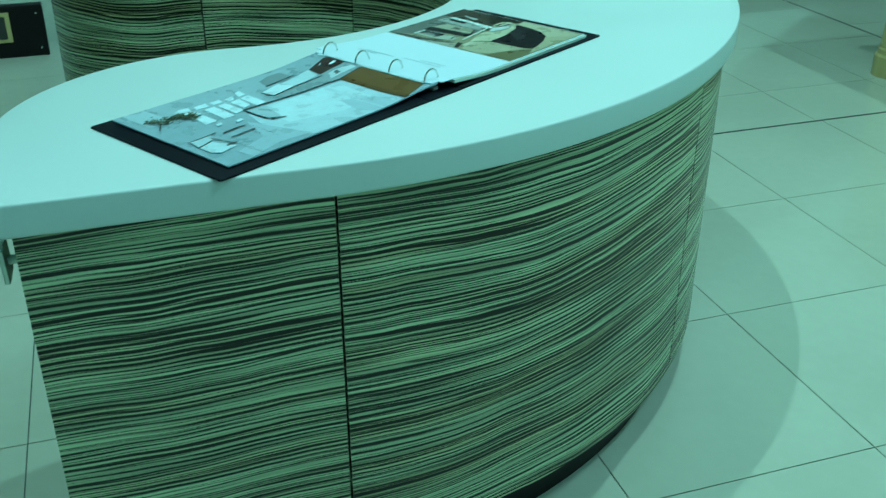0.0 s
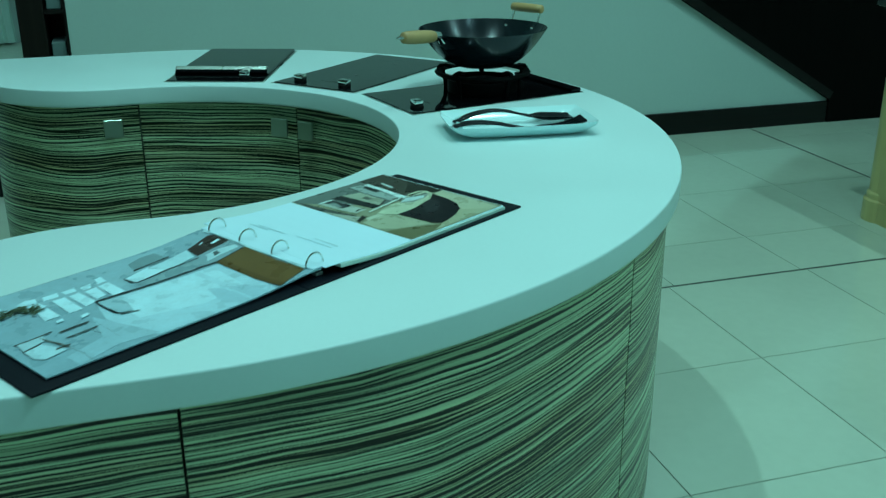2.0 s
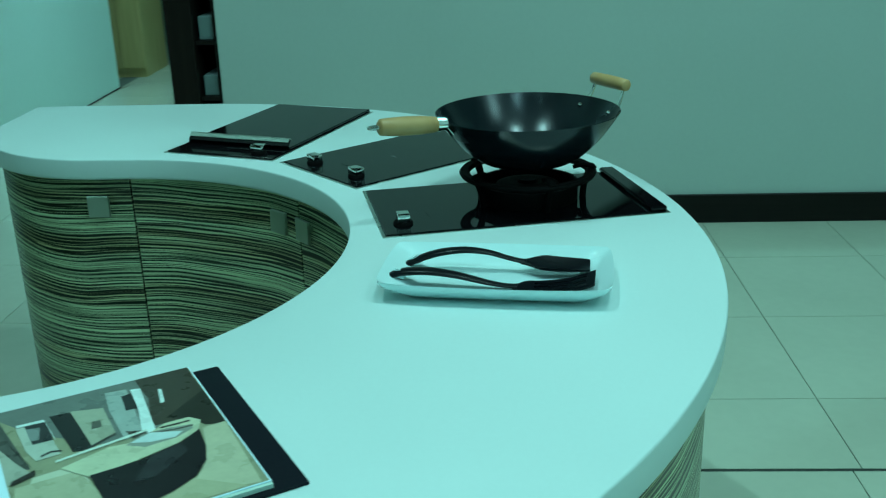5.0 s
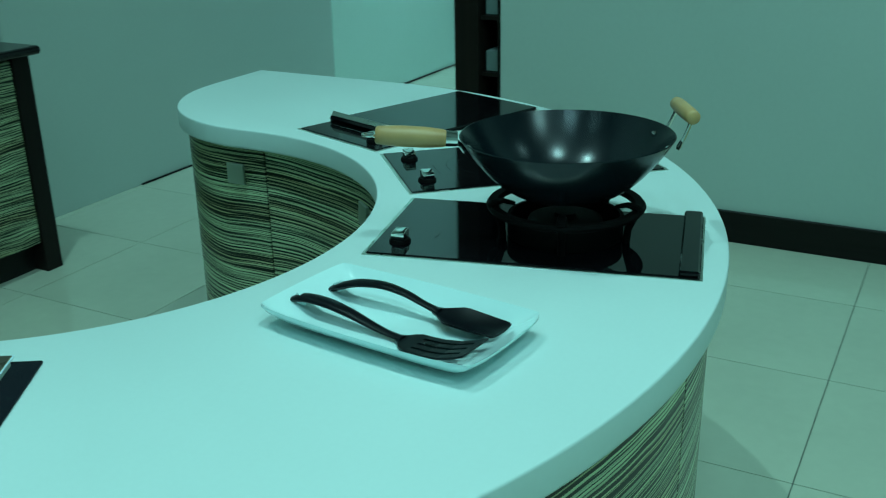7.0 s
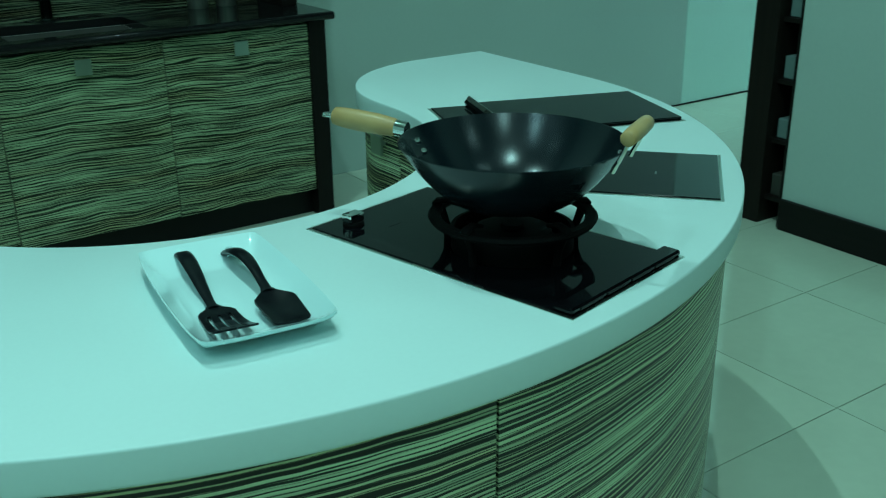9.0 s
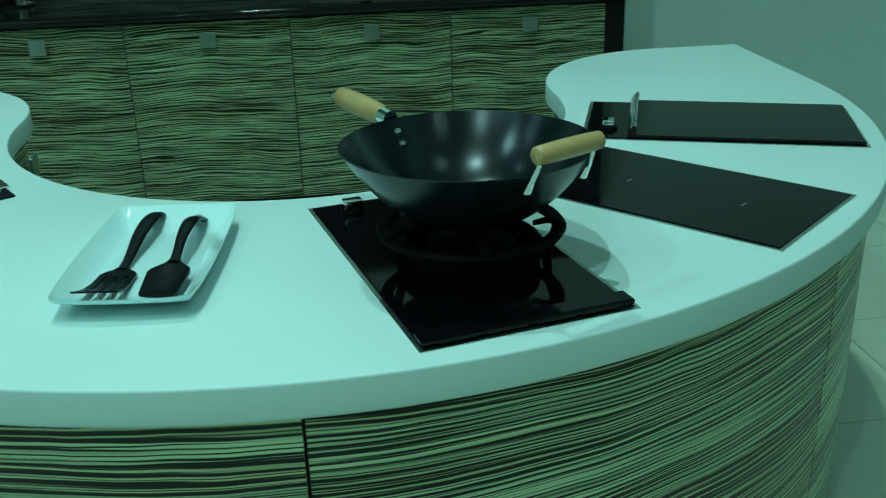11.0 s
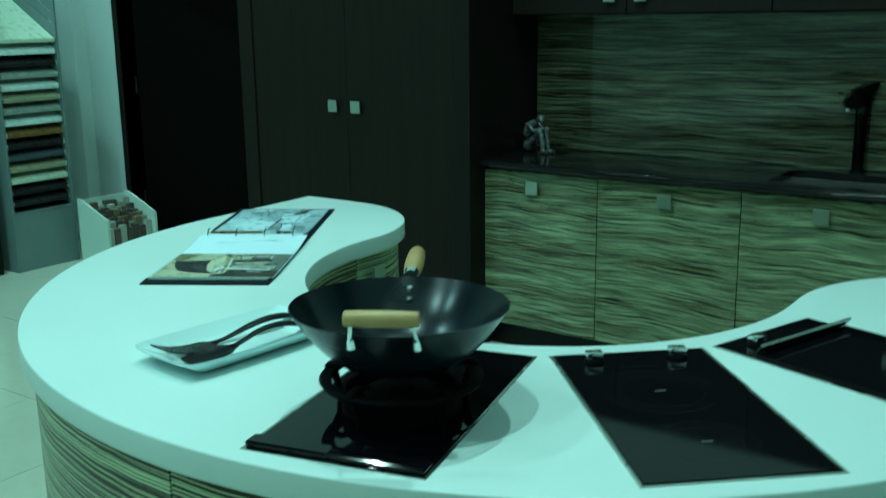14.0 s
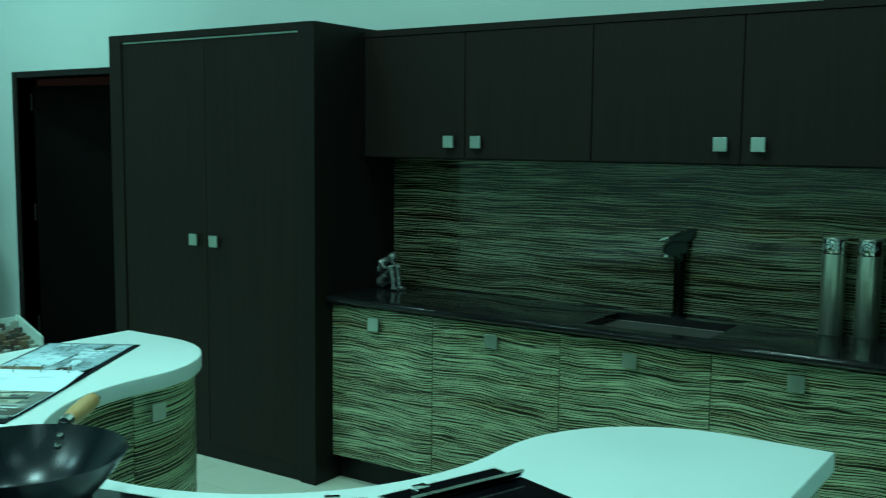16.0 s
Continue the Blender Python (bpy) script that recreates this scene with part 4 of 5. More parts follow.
# right page: a warm photograph of a round island kitchen
printed("photo_tan", (0.27, 0.29, 0.19), [(0.203, -0.1475), (0.450, -0.1475), (0.450, 0.1655), (0.203, 0.1655)], "right")
printed("wall_grey", (0.14, 0.17, 0.155), [(0.206, 0.166), (0.323, 0.166), (0.389, 0.166), (0.435, 0.165), (0.381, 0.022), (0.312, 0.021), (0.242, 0.093), (0.212, 0.145)], "right")
printed("wall_shade", (0.075, 0.085, 0.075), [(0.206, 0.166), (0.212, 0.145), (0.23, 0.011), (0.206, 0.018), (0.203, 0.095)], "right")
printed("wall_brown", (0.055, 0.052, 0.04), [(0.38, 0.166), (0.449, 0.166), (0.449, 0.11), (0.449, 0.001), (0.425, 0.018), (0.396, 0.031), (0.369, 0.035), (0.383, 0.104)], "right")
printed("wall_dark", (0.028, 0.028, 0.022), [(0.39, 0.045), (0.449, 0.093), (0.449, 0.064), (0.449, -0.004), (0.426, 0.004), (0.418, 0.023)], "right")
printed("floor_glow", (0.46, 0.48, 0.34), [(0.421, -0.001), (0.449, -0.0), (0.442, -0.147), (0.365, -0.127), (0.395, -0.088), (0.412, -0.045)], "right")
printed("floor_glow", (0.4, 0.42, 0.28), [(0.381, -0.102), (0.429, -0.147), (0.355, -0.143), (0.273, -0.143), (0.301, -0.13)], "right")
printed("floor_pale", (0.5, 0.55, 0.42), [(0.23, -0.009), (0.278, -0.007), (0.282, -0.045), (0.281, -0.065), (0.233, -0.073), (0.209, -0.059)], "right")
printed("floor_glow", (0.4, 0.43, 0.3), [(0.21, -0.021), (0.276, -0.021), (0.286, -0.071), (0.288, -0.116), (0.227, -0.092), (0.203, -0.063)], "right")
printed("floor_olive", (0.155, 0.155, 0.08), [(0.203, -0.085), (0.248, -0.102), (0.298, -0.133), (0.262, -0.143), (0.205, -0.145)], "right")
printed("floor_pale", (0.36, 0.4, 0.33), [(0.203, 0.079), (0.217, 0.033), (0.229, 0.003), (0.204, -0.012), (0.203, 0.014)], "right")
printed("hood_grey", (0.32, 0.4, 0.37), [(0.339, 0.149), (0.365, 0.145), (0.358, 0.022), (0.335, 0.019), (0.334, 0.101)], "right")
printed("hood_dark", (0.025, 0.028, 0.028), [(0.355, 0.129), (0.374, 0.131), (0.37, 0.087), (0.352, 0.088)], "right")
printed("hood_white", (0.66, 0.82, 0.8), [(0.369, 0.141), (0.381, 0.138), (0.372, 0.025), (0.362, 0.017), (0.357, 0.029), (0.366, 0.085)], "right")
printed("shelf_white", (0.6, 0.74, 0.72), [(0.4, 0.124), (0.404, 0.122), (0.399, 0.086), (0.393, 0.085)], "right")
printed("counter_shade", (0.06, 0.06, 0.05), [(0.34, 0.038), (0.362, 0.027), (0.361, 0.019), (0.344, 0.016)], "right")
printed("oven_dark", (0.018, 0.02, 0.02), [(0.268, 0.123), (0.296, 0.12), (0.309, 0.027), (0.292, 0.019), (0.278, 0.023)], "right")
printed("oven_pale", (0.34, 0.38, 0.29), [(0.292, 0.122), (0.329, 0.11), (0.329, 0.041), (0.299, 0.026)], "right")
printed("oven_line", (0.05, 0.05, 0.045), band([(0.298, 0.024), (0.329, 0.039)], 0.004), "right")
printed("oven_mark", (0.1, 0.11, 0.09), [(0.31, 0.082), (0.32, 0.081), (0.318, 0.064), (0.306, 0.064)], "right")
printed("cab_pale", (0.42, 0.49, 0.42), [(0.228, 0.112), (0.259, 0.111), (0.265, 0.026), (0.238, 0.024), (0.231, 0.052)], "right")
printed("cab_dark", (0.03, 0.034, 0.036), [(0.238, 0.113), (0.261, 0.112), (0.263, 0.063), (0.24, 0.063)], "right")
printed("cab_grey", (0.2, 0.25, 0.24), [(0.238, 0.104), (0.254, 0.101), (0.248, 0.071), (0.239, 0.073)], "right")
printed("cab_white", (0.62, 0.76, 0.74), band([(0.229, 0.117), (0.261, 0.115), (0.265, 0.064)], 0.006), "right")
printed("cab_dark", (0.03, 0.03, 0.03), band([(0.244, 0.031), (0.256, 0.036), (0.267, 0.032)], 0.004), "right")
printed("counter_slats", (0.6, 0.72, 0.64), band([(0.257, 0.011), (0.287, 0.016)], 0.0045), "right")
printed("counter_slats", (0.6, 0.72, 0.64), band([(0.271, 0.013), (0.301, 0.018)], 0.0045), "right")
printed("counter_slats", (0.6, 0.72, 0.64), band([(0.286, 0.015), (0.316, 0.02)], 0.0045), "right")
printed("counter_slats", (0.6, 0.72, 0.64), band([(0.3, 0.017), (0.331, 0.022)], 0.0045), "right")
printed("counter_slats", (0.6, 0.72, 0.64), band([(0.315, 0.019), (0.347, 0.025)], 0.0045), "right")
printed("counter_slats", (0.6, 0.72, 0.64), band([(0.33, 0.021), (0.362, 0.027)], 0.0045), "right")
printed("island_top", (0.5, 0.56, 0.4), [(0.259, -0.007), (0.283, -0.041), (0.335, -0.035), (0.388, -0.021), (0.415, -0.004), (0.424, 0.017), (0.413, 0.031), (0.384, 0.031), (0.344, 0.006), (0.315, 0.011), (0.278, -0.001)], "right")
printed("island_ring", (0.24, 0.28, 0.24), [(0.333, 0.004), (0.355, 0.019), (0.384, 0.018), (0.413, 0.012), (0.41, 0.002), (0.388, -0.009), (0.351, -0.011)], "right")
printed("island_pale", (0.52, 0.66, 0.66), [(0.338, 0.007), (0.364, 0.018), (0.398, 0.002), (0.387, -0.007), (0.358, -0.003)], "right")
printed("island_line", (0.06, 0.06, 0.05), band([(0.377, 0.023), (0.395, 0.022), (0.412, 0.022)], 0.004), "right")
printed("island_line", (0.1, 0.1, 0.085), band([(0.374, 0.014), (0.394, 0.01), (0.412, 0.009)], 0.003), "right")
printed("island_dark", (0.016, 0.015, 0.017), [(0.284, -0.039), (0.337, -0.037), (0.389, -0.023), (0.416, -0.004), (0.412, -0.045), (0.403, -0.075), (0.385, -0.1), (0.356, -0.116), (0.317, -0.128), (0.3, -0.13), (0.29, -0.113), (0.286, -0.071)], "right")
printed("island_sheen", (0.03, 0.031, 0.034), [(0.35, -0.037), (0.388, -0.024), (0.392, -0.044), (0.347, -0.078), (0.322, -0.079)], "right")
printed("stool_dark", (0.03, 0.028, 0.024), [(0.208, -0.008), (0.234, 0.004), (0.233, -0.007), (0.206, -0.017)], "right")
printed("floor_line", (0.045, 0.05, 0.045), band([(0.21, 0.138), (0.217, 0.074), (0.231, 0.012)], 0.003), "right")

for bx, by, bw in ((0.060, 0.085, 0.05), (0.068, 0.060, 0.07), (0.076, -0.04, 0.09), (0.090, -0.055, 0.06)):
    part("printed_bar", box(bx, bx + 0.002, by - bw / 2, by + bw / 2, page_z(bx, 1) + 0.0006, page_z(bx, 1) + 0.0009), ink("pale_bar", (0.50, 0.70, 0.76)), right_page)

# ---------------------------------------------------------------- kitchen run
UNIT, FRONT = 0.6, 0.0
for i in range(4):
    u = thing("base_cabinet", pose(i * UNIT, FRONT, 0), "base cabinet with a wavy zebra veneer door", "cabinet", "base cabinets along the wall")
    part("body", box(0.0005, UNIT - 0.0005, 0.021, WALL_Y - 0.001, 0.117, 0.821), M_CORE, u)
    d = part("door", box(0.0018, UNIT - 0.0018, 0.0, 0.02, 0.118, 0.810, 0.0008), M_ZEBRA_WAVY, u, "striped zebra veneer door")
    square_handle(d, pose(UNIT / 2, 0, 0.748), 0.056)
    part("plinth", box(0, UNIT, 0.055, 0.07, 0.0, 0.116), M_PLINTH, u, "black recessed plinth")
end = thing("gable", pose(2.4, 0, 0), "dark wenge end panel of the base run", "panel")
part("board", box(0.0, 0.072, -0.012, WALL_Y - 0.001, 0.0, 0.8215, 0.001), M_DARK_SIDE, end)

SX0, SX1, SY0, SY1 = 1.278, 1.775, 0.04, 0.365
top = thing("worktop", pose(0, 0, 0.822), "polished black stone worktop along the wall", "worktop")
slab = bmesh.new()
for q in ((0.052, SX0, -0.03, WALL_Y - 0.001), (SX1, 2.50, -0.03, WALL_Y - 0.001), (SX0, SX1, -0.03, SY0), (SX0, SX1, SY1, WALL_Y - 0.001)):
    box(*q, 0.0, 0.032, bm=slab)
bmesh.ops.remove_doubles(slab, verts=slab.verts, dist=0.0002)
part("slab", slab, M_GRANITE, top)
part("front_edge", tube([(0.052, -0.030, 0.016), (2.50, -0.030, 0.016)], 0.0158, 14), M_GRANITE, top, smooth=60)

sink = thing("sink", pose(SX0, SY0, 0.68), "brushed steel undermount sink bowl", "sink")
w, h = SX1 - SX0, SY1 - SY0
bowl = bmesh.new()
for q in ((-0.002, w + 0.002, -0.004, 0.0, 0, 0.1415), (-0.002, w + 0.002, h, h + 0.004, 0, 0.1415), (-0.004, 0.0, 0, h, 0, 0.1415), (w, w + 0.004, 0, h, 0, 0.1415), (0, w, 0, h, -0.003, 0.0)):
    box(*q, bm=bowl)
part("bowl", bowl, M_SINK, sink)
part("drain", lathe([(0.045, 0.0005), (0.043, 0.003), (0.03, 0.002), (0, 0.001)], 28, centre=(w / 2, h / 2)), M_CHROME, sink, "chrome drain", smooth=40)
ov = part("overflow", lathe([(0.0095, 0.0), (0.009, 0.002), (0.0078, 0.0026), (0, 0.0026)], 24), M_PLINTH, sink, "dark oval overflow with a steel middle", smooth=40, m=pose(w / 2 - 0.006, h - 0.0005, 0.128, 90) @ Matrix.Diagonal((2.2, 1, 1, 1)))
part("centre", lathe([(0.0042, 0.0026), (0.004, 0.0032), (0, 0.0034)], 16), M_CHROME, ov, "steel centre", smooth=40)

tap = thing("mixer_tap", pose(1.51, 0.428, 0.854), "dark chrome single lever mixer tap at the sink", "tap")
M_TAP = plain("dark_chrome", (0.030, 0.036, 0.034), 0.14, 1.0)
part("column", lathe([(0, 0), (0.029, 0), (0.029, 0.006), (0.0225, 0.010), (0.0225, 0.215), (0.0235, 0.218), (0.0235, 0.250), (0.020, 0.262), (0, 0.263)], 28), M_TAP, tap, smooth=40)


def tap_piece(name, outline, width, material, parent, label="", edge=0.004):
    """A rounded block with the given side outline, standing across the tap's middle plane."""
    bm = prism(outline, -width / 2, width / 2)
    bmesh.ops.bevel(bm, geom=bm.edges[:], offset=edge, segments=2, affect="EDGES", clamp_overlap=True)
    return part(name, bm, material, parent, label, smooth=45, m=pose(0, 0, 0, 90, 0, 34.8))


sp = tap_piece("spout", [(-0.074, 0.266), (-0.064, 0.250), (-0.040, 0.243), (0.024, 0.252), (0.030, 0.302), (-0.044, 0.300), (-0.068, 0.288)], 0.046, M_TAP, tap, edge=0.007)
part("aerator", lathe([(0.012, 0), (0.012, -0.010), (0, -0.010)], 18), M_CHROME, sp, "chrome aerator", smooth=40, m=pose(-0.055, 0.249, 0, -90))
lever = tap_piece("lever", [(-0.050, 0.3035), (0.034, 0.3055), (0.056, 0.346), (0.046, 0.354), (-0.046, 0.320)], 0.050, M_TAP, tap)
tap_piece("lever_tip", [(-0.094, 0.303), (-0.052, 0.3145), (-0.051, 0.3205), (-0.072, 0.3165)], 0.020, M_CHROME, tap, "chrome lever tip", 0.001)


def canister(m):
    c = thing("steel_canister", m, "tall brushed steel canister on the black worktop", "canister", "pair of steel canisters")
    part("body", lathe([(0, 0), (0.0395, 0), (0.0415, 0.003), (0.0415, 0.353), (0.0395, 0.358), (0.037, 0.358), (0.037, 0.30), (0, 0.30)], 40), M_CANISTER, c, smooth=40)
    part("collar", lathe([(0.0416, 0.298), (0.0423, 0.299), (0.0423, 0.352), (0.0416, 0.353)], 40), M_CHROME, c, "polished collar", smooth=40)
    for a0, z0, turns, size, mat in ((-112, 0.326, 1.5, 0.019, M_PLINTH), (-78, 0.322, 1.2, 0.015, M_GREYMETAL), (-140, 0.320, 1.2, 0.015, M_GREYMETAL), (-95, 0.342, 0.7, 0.012, M_PLINTH)):
        curl = []
        for i in range(19):
            q, r = i / 18 * turns * 2 * math.pi, size * (1 - 0.7 * i / 18)
            a = radians(a0) + r * math.cos(q) / 0.0425
            curl.append((0.0425 * math.cos(a), 0.0425 * math.sin(a), z0 + r * math.sin(q)))
        part("engraved_curl", tube(curl, 0.0018, 6), mat, c, "engraved swirl", smooth=50)
    return c


canister(pose(2.107, 0.40, 0.854))
canister(pose(2.231, 0.40, 0.854, 0, 0, 12))


def blob(bm, c, r, steps=10):
    s = bmesh.ops.create_uvsphere(bm, u_segments=steps + 4, v_segments=steps, radius=1.0)
    for v in s["verts"]:
        v.co = Vector((v.co.x * r[0] + c[0], v.co.y * r[1] + c[1], v.co.z * r[2] + c[2]))


fig = bmesh.new()
blob(fig, (0, 0.030, 0.028), (0.026, 0.022, 0.027))
tube([(0, 0.034, 0.030), (0, 0.040, 0.072), (0, 0.026, 0.110), (0, -0.002, 0.132)], [0.021, 0.017, 0.020, 0.010], 12, bm=fig)
blob(fig, (0, 0.018, 0.116), (0.026, 0.014, 0.014))
blob(fig, (0, -0.018, 0.140), (0.0145, 0.017, 0.018))
for s in (-1, 1):
    tube([(s * 0.013, 0.024, 0.030), (s * 0.014, -0.026, 0.098)], [0.0135, 0.011], 10, bm=fig)
    tube([(s * 0.014, -0.026, 0.100), (s * 0.013, -0.034, 0.055), (s * 0.013, -0.040, 0.010)], [0.011, 0.010, 0.0075], 10, bm=fig)
    tube([(s * 0.013, -0.034, 0.009), (s * 0.014, -0.064, 0.008)], [0.009, 0.007], 8, bm=fig)
    tube([(s * 0.025, 0.014, 0.118), (s * 0.027, -0.008, 0.092), (s * 0.006, -0.040, 0.104)], [0.0085, 0.008, 0.007], 8, bm=fig)
statue = part("statuette", fig, plain("aged_pewter", (0.24, 0.27, 0.26), 0.25, 0.7, vary=0.3, scale=40), smooth=60, m=pose(0.140, 0.300, 0.8545, 0, 0, 78) @ Matrix.Diagonal((1.3, 1.4, 1.1, 1)))
tagged(statue, "small polished pewter seated statuette on the black worktop", "statuette")

splash = thing("backsplash", pose(0.052, WALL_Y - 0.012, 0.855), "glossy zebra striped splashback panel", "splashback")
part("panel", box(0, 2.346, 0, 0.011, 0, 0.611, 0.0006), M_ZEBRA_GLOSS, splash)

UP_Y, UZ0, UZ1 = 0.23, 1.467, 2.012
for i in range(4):
    u = thing("wall_cabinet", pose(i * UNIT + 0.0, UP_Y, UZ0), "dark wenge wall cabinet with a plain door", "wall cabinet", "wall cabinets")
    x0 = 0.052 if i == 0 else 0.0
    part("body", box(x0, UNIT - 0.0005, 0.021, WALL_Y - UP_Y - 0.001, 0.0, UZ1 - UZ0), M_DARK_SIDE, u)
    d = part("door", box(x0 + 0.002, UNIT - 0.002, 0, 0.02, 0.006, UZ1 - UZ0 - 0.002, 0.0012), M_DARK, u)
    square_handle(d, pose(UNIT - 0.070 if i % 2 == 0 else 0.070, 0, 0.078), 0.052)
cap = thing("cornice", pose(0, UP_Y, UZ1), "dark wenge cornice strip over the wall cabinets", "cornice")
part("board", box(0.052, 2.47, -0.004, WALL_Y - UP_Y - 0.001, 0.0, 0.030, 0.001), M_DARK, cap)
endu = thing("gable", pose(2.4, UP_Y - 0.01, 0.854), "dark wenge end panel rising from the worktop", "panel")
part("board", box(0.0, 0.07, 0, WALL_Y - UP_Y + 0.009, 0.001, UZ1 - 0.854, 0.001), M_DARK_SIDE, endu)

tall = thing("tall_cabinet", pose(-1.315, -0.12, 0), "tall dark wenge larder cabinet with two doors", "tall cabinet")
TD = WALL_Y + 0.12 - 0.001
part("body", box(0.09, 1.275, 0.030, TD, 0.0, 2.015), M_CORE, tall)
part("side_panel", box(0.0, 0.090, 0.0, TD, 0.0, 2.055, 0.0015), M_DARK, tall)
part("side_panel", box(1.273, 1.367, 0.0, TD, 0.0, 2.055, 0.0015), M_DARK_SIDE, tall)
part("top_panel", box(0.091, 1.272, 0.0, TD, 2.021, 2.055, 0.0015), M_DARK, tall)
part("light_gap", box(0.091, 1.272, 0.012, 0.0295, 2.0125, 2.0195), M_WHITEBOX, tall, "pale edge above the doors")
for k, hx in ((0, 0.518), (1, 0.064)):
    x0 = 0.092 + k * 0.590
    d = part("door", box(x0, x0 + 0.588, 0.008, 0.0285, 0.075, 2.011, 0.0012), M_DARK, tall)
    square_handle(d, pose(x0 + hx, 0.008, 1.067), 0.054)
part("plinth", box(0.091, 1.272, 0.012, 0.029, 0.0, 0.073), M_DARK_SIDE, tall)

# ---------------------------------------------------------------- sample rack and box by the door
def sample_rack(m, label):
    r = thing("sample_rack", m, label, "display rack", "sample racks")
    W, D = 0.418, 0.46
    side = [(0.0, 0.0), (D, 0.0), (D, 1.80), (0.02, 2.0), (0.0, 2.0)]
    for y in (0.0, W - 0.012):
        bm = bmesh.new()
        a, b = [bm.verts.new((x, y, z)) for x, z in side], [bm.verts.new((x, y + 0.012, z)) for x, z in side]
        for i in range(5):
            bm.faces.new((a[i], a[(i + 1) % 5], b[(i + 1) % 5], b[i]))
        bm.faces.new(a[::-1])
        bm.faces.new(b)
        sp_ = part("side_panel", bm, M_GREYMETAL, r)
        iy = y + 0.0125 if y < 0.1 else y - 0.0005
        for k in range(5):
            z = 1.46 + 0.066 * k
            part("wire_slot", tube([(D - 0.03, iy, z), (D - 0.26, iy, z + 0.13)], 0.0025, 6), M_STEEL, sp_, smooth=60)
    part("back_panel", box(0.0, 0.01, 0.012, W - 0.012, 0.0, 1.98), M_GREYMETAL, r)
    part("base_front", box(D - 0.03, D - 0.005, 0.0125, W - 0.0125, 0.0, 0.345, 0.002), M_GREYMETAL, r)
    part("base_ledge", box(0.011, D - 0.004, 0.0125, W - 0.0125, 0.346, 0.358), M_GREYMETAL, r)
    tones = ["dark", "dark", "pale", "olive", "slate", "dark", "brown", "white", "grey", "olive", "white", "grey", "dark", "white", "pale"]
    cols = {"dark": (0.02, 0.022, 0.022), "pale": (0.46, 0.60, 0.47), "olive": (0.26, 0.29, 0.19), "grey": (0.24, 0.32, 0.28), "brown": (0.16, 0.10, 0.035), "slate": (0.05, 0.075, 0.085), "white": (0.52, 0.70, 0.66)}
    mats = {k: ink("sample_" + k, v) for k, v in cols.items()}
    for i, tn in enumerate(tones):
        z = 0.395 + i * 0.068
        bm = bmesh.new()
        top_board = i == len(tones) - 1
        x1, x0, z1 = D - 0.012, 0.012 if top_board else D - 0.30, z + (0.255 if top_board else 0.17)
        vs = [bm.verts.new(p) for p in ((x1, 0.018, z), (x1, W - 0.018, z), (x0, W - 0.018, z1), (x0, 0.018, z1), (x1, 0.018, z + 0.022), (x1, W - 0.018, z + 0.022), (x0, W - 0.018, z1 + 0.02), (x0, 0.018, z1 + 0.02))]
        for q in ((3, 2, 1, 0), (4, 5, 6, 7), (0, 1, 5, 4), (1, 2, 6, 5), (2, 3, 7, 6), (3, 0, 4, 7)):
            bm.faces.new([vs[k] for k in q])
        s = part("sample_board", bm, mats[tn], r, tn + " sample board")
        for y in (0.022, W - 0.022):
            part("clip", tube([(x1 + 0.001, y, z + 0.004), (x1 + 0.006, y, z + 0.032)], 0.004, 6), M_STEEL, s, smooth=60)
    return r


sample_rack(pose(-3.46, -0.40, 0), "grey metal rack of sloping worktop sample boards")
other = thing("display_cabinet", pose(-3.55, -1.03, 0), "dark display cabinet with a grey upper panel", "cabinet")
part("body", box(0, 0.50, 0, 0.565, 0, 1.40, 0.002), M_DARK_SIDE, other)
part("upper_panel", box(0, 0.52, 0, 0.575, 1.401, 1.88, 0.003), M_GREYMETAL, other, "grey powder coated panel")
part("light_rail", box(0.40, 0.522, 0, 0.576, 1.375, 1.3995), M_WHITEBOX, other, "pale edge strip")
part("pale_door", box(0.501, 0.515, 0.05, 0.50, 0.12, 0.86, 0.002), M_WHITEBOX, other, "pale lower door")

bx = thing("sample_box", pose(-2.87, -0.05, 0), "white open box filled with sample swatches", "box")
prof_b = [(0, 0), (0.28, 0), (0.28, 0.30), (0.03, 0.41), (0, 0.41)]
for y in (0.0, 0.35):
    bm = bmesh.new()
    a, b = [bm.verts.new((x, y, z)) for x, z in prof_b], [bm.verts.new((x, y + 0.016, z)) for x, z in prof_b]
    for i in range(5):
        bm.faces.new((a[i], a[(i + 1) % 5], b[(i + 1) % 5], b[i]))
    bm.faces.new(a[::-1])
    bm.faces.new(b)
    part("side_panel", bm, M_WHITEBOX, bx)
part("back_panel", box(0, 0.014, 0.0165, 0.3495, 0, 0.40), M_WHITEBOX, bx)
part("front_panel", box(0.265, 0.279, 0.0165, 0.3495, 0, 0.10), M_WHITEBOX, bx)
part("bottom_panel", box(0.015, 0.264, 0.0165, 0.3495, 0, 0.012), M_WHITEBOX, bx)
SW = [ink("swatch_" + n_, c_) for n_, c_ in (("stone", (0.24, 0.26, 0.21)), ("dark", (0.09, 0.085, 0.07)), ("tan", (0.20, 0.16, 0.10)), ("pale", (0.36, 0.42, 0.37)), ("red", (0.15, 0.10, 0.08)))]
rs = random.Random(5)
for row in range(6):
    for col in range(7):
        y0 = 0.020 + col * 0.047
        hgt = 0.30 + 0.07 * (5 - row) / 5 + rs.uniform(-0.015, 0.015)
        xx = 0.022 + row * 0.040
        st = tagged(part("swatch", box(xx, xx + 0.03, y0, y0 + 0.043, 0.0125, hgt - 0.012 * row, 0.002), SW[rs.randrange(5)], bx), "")

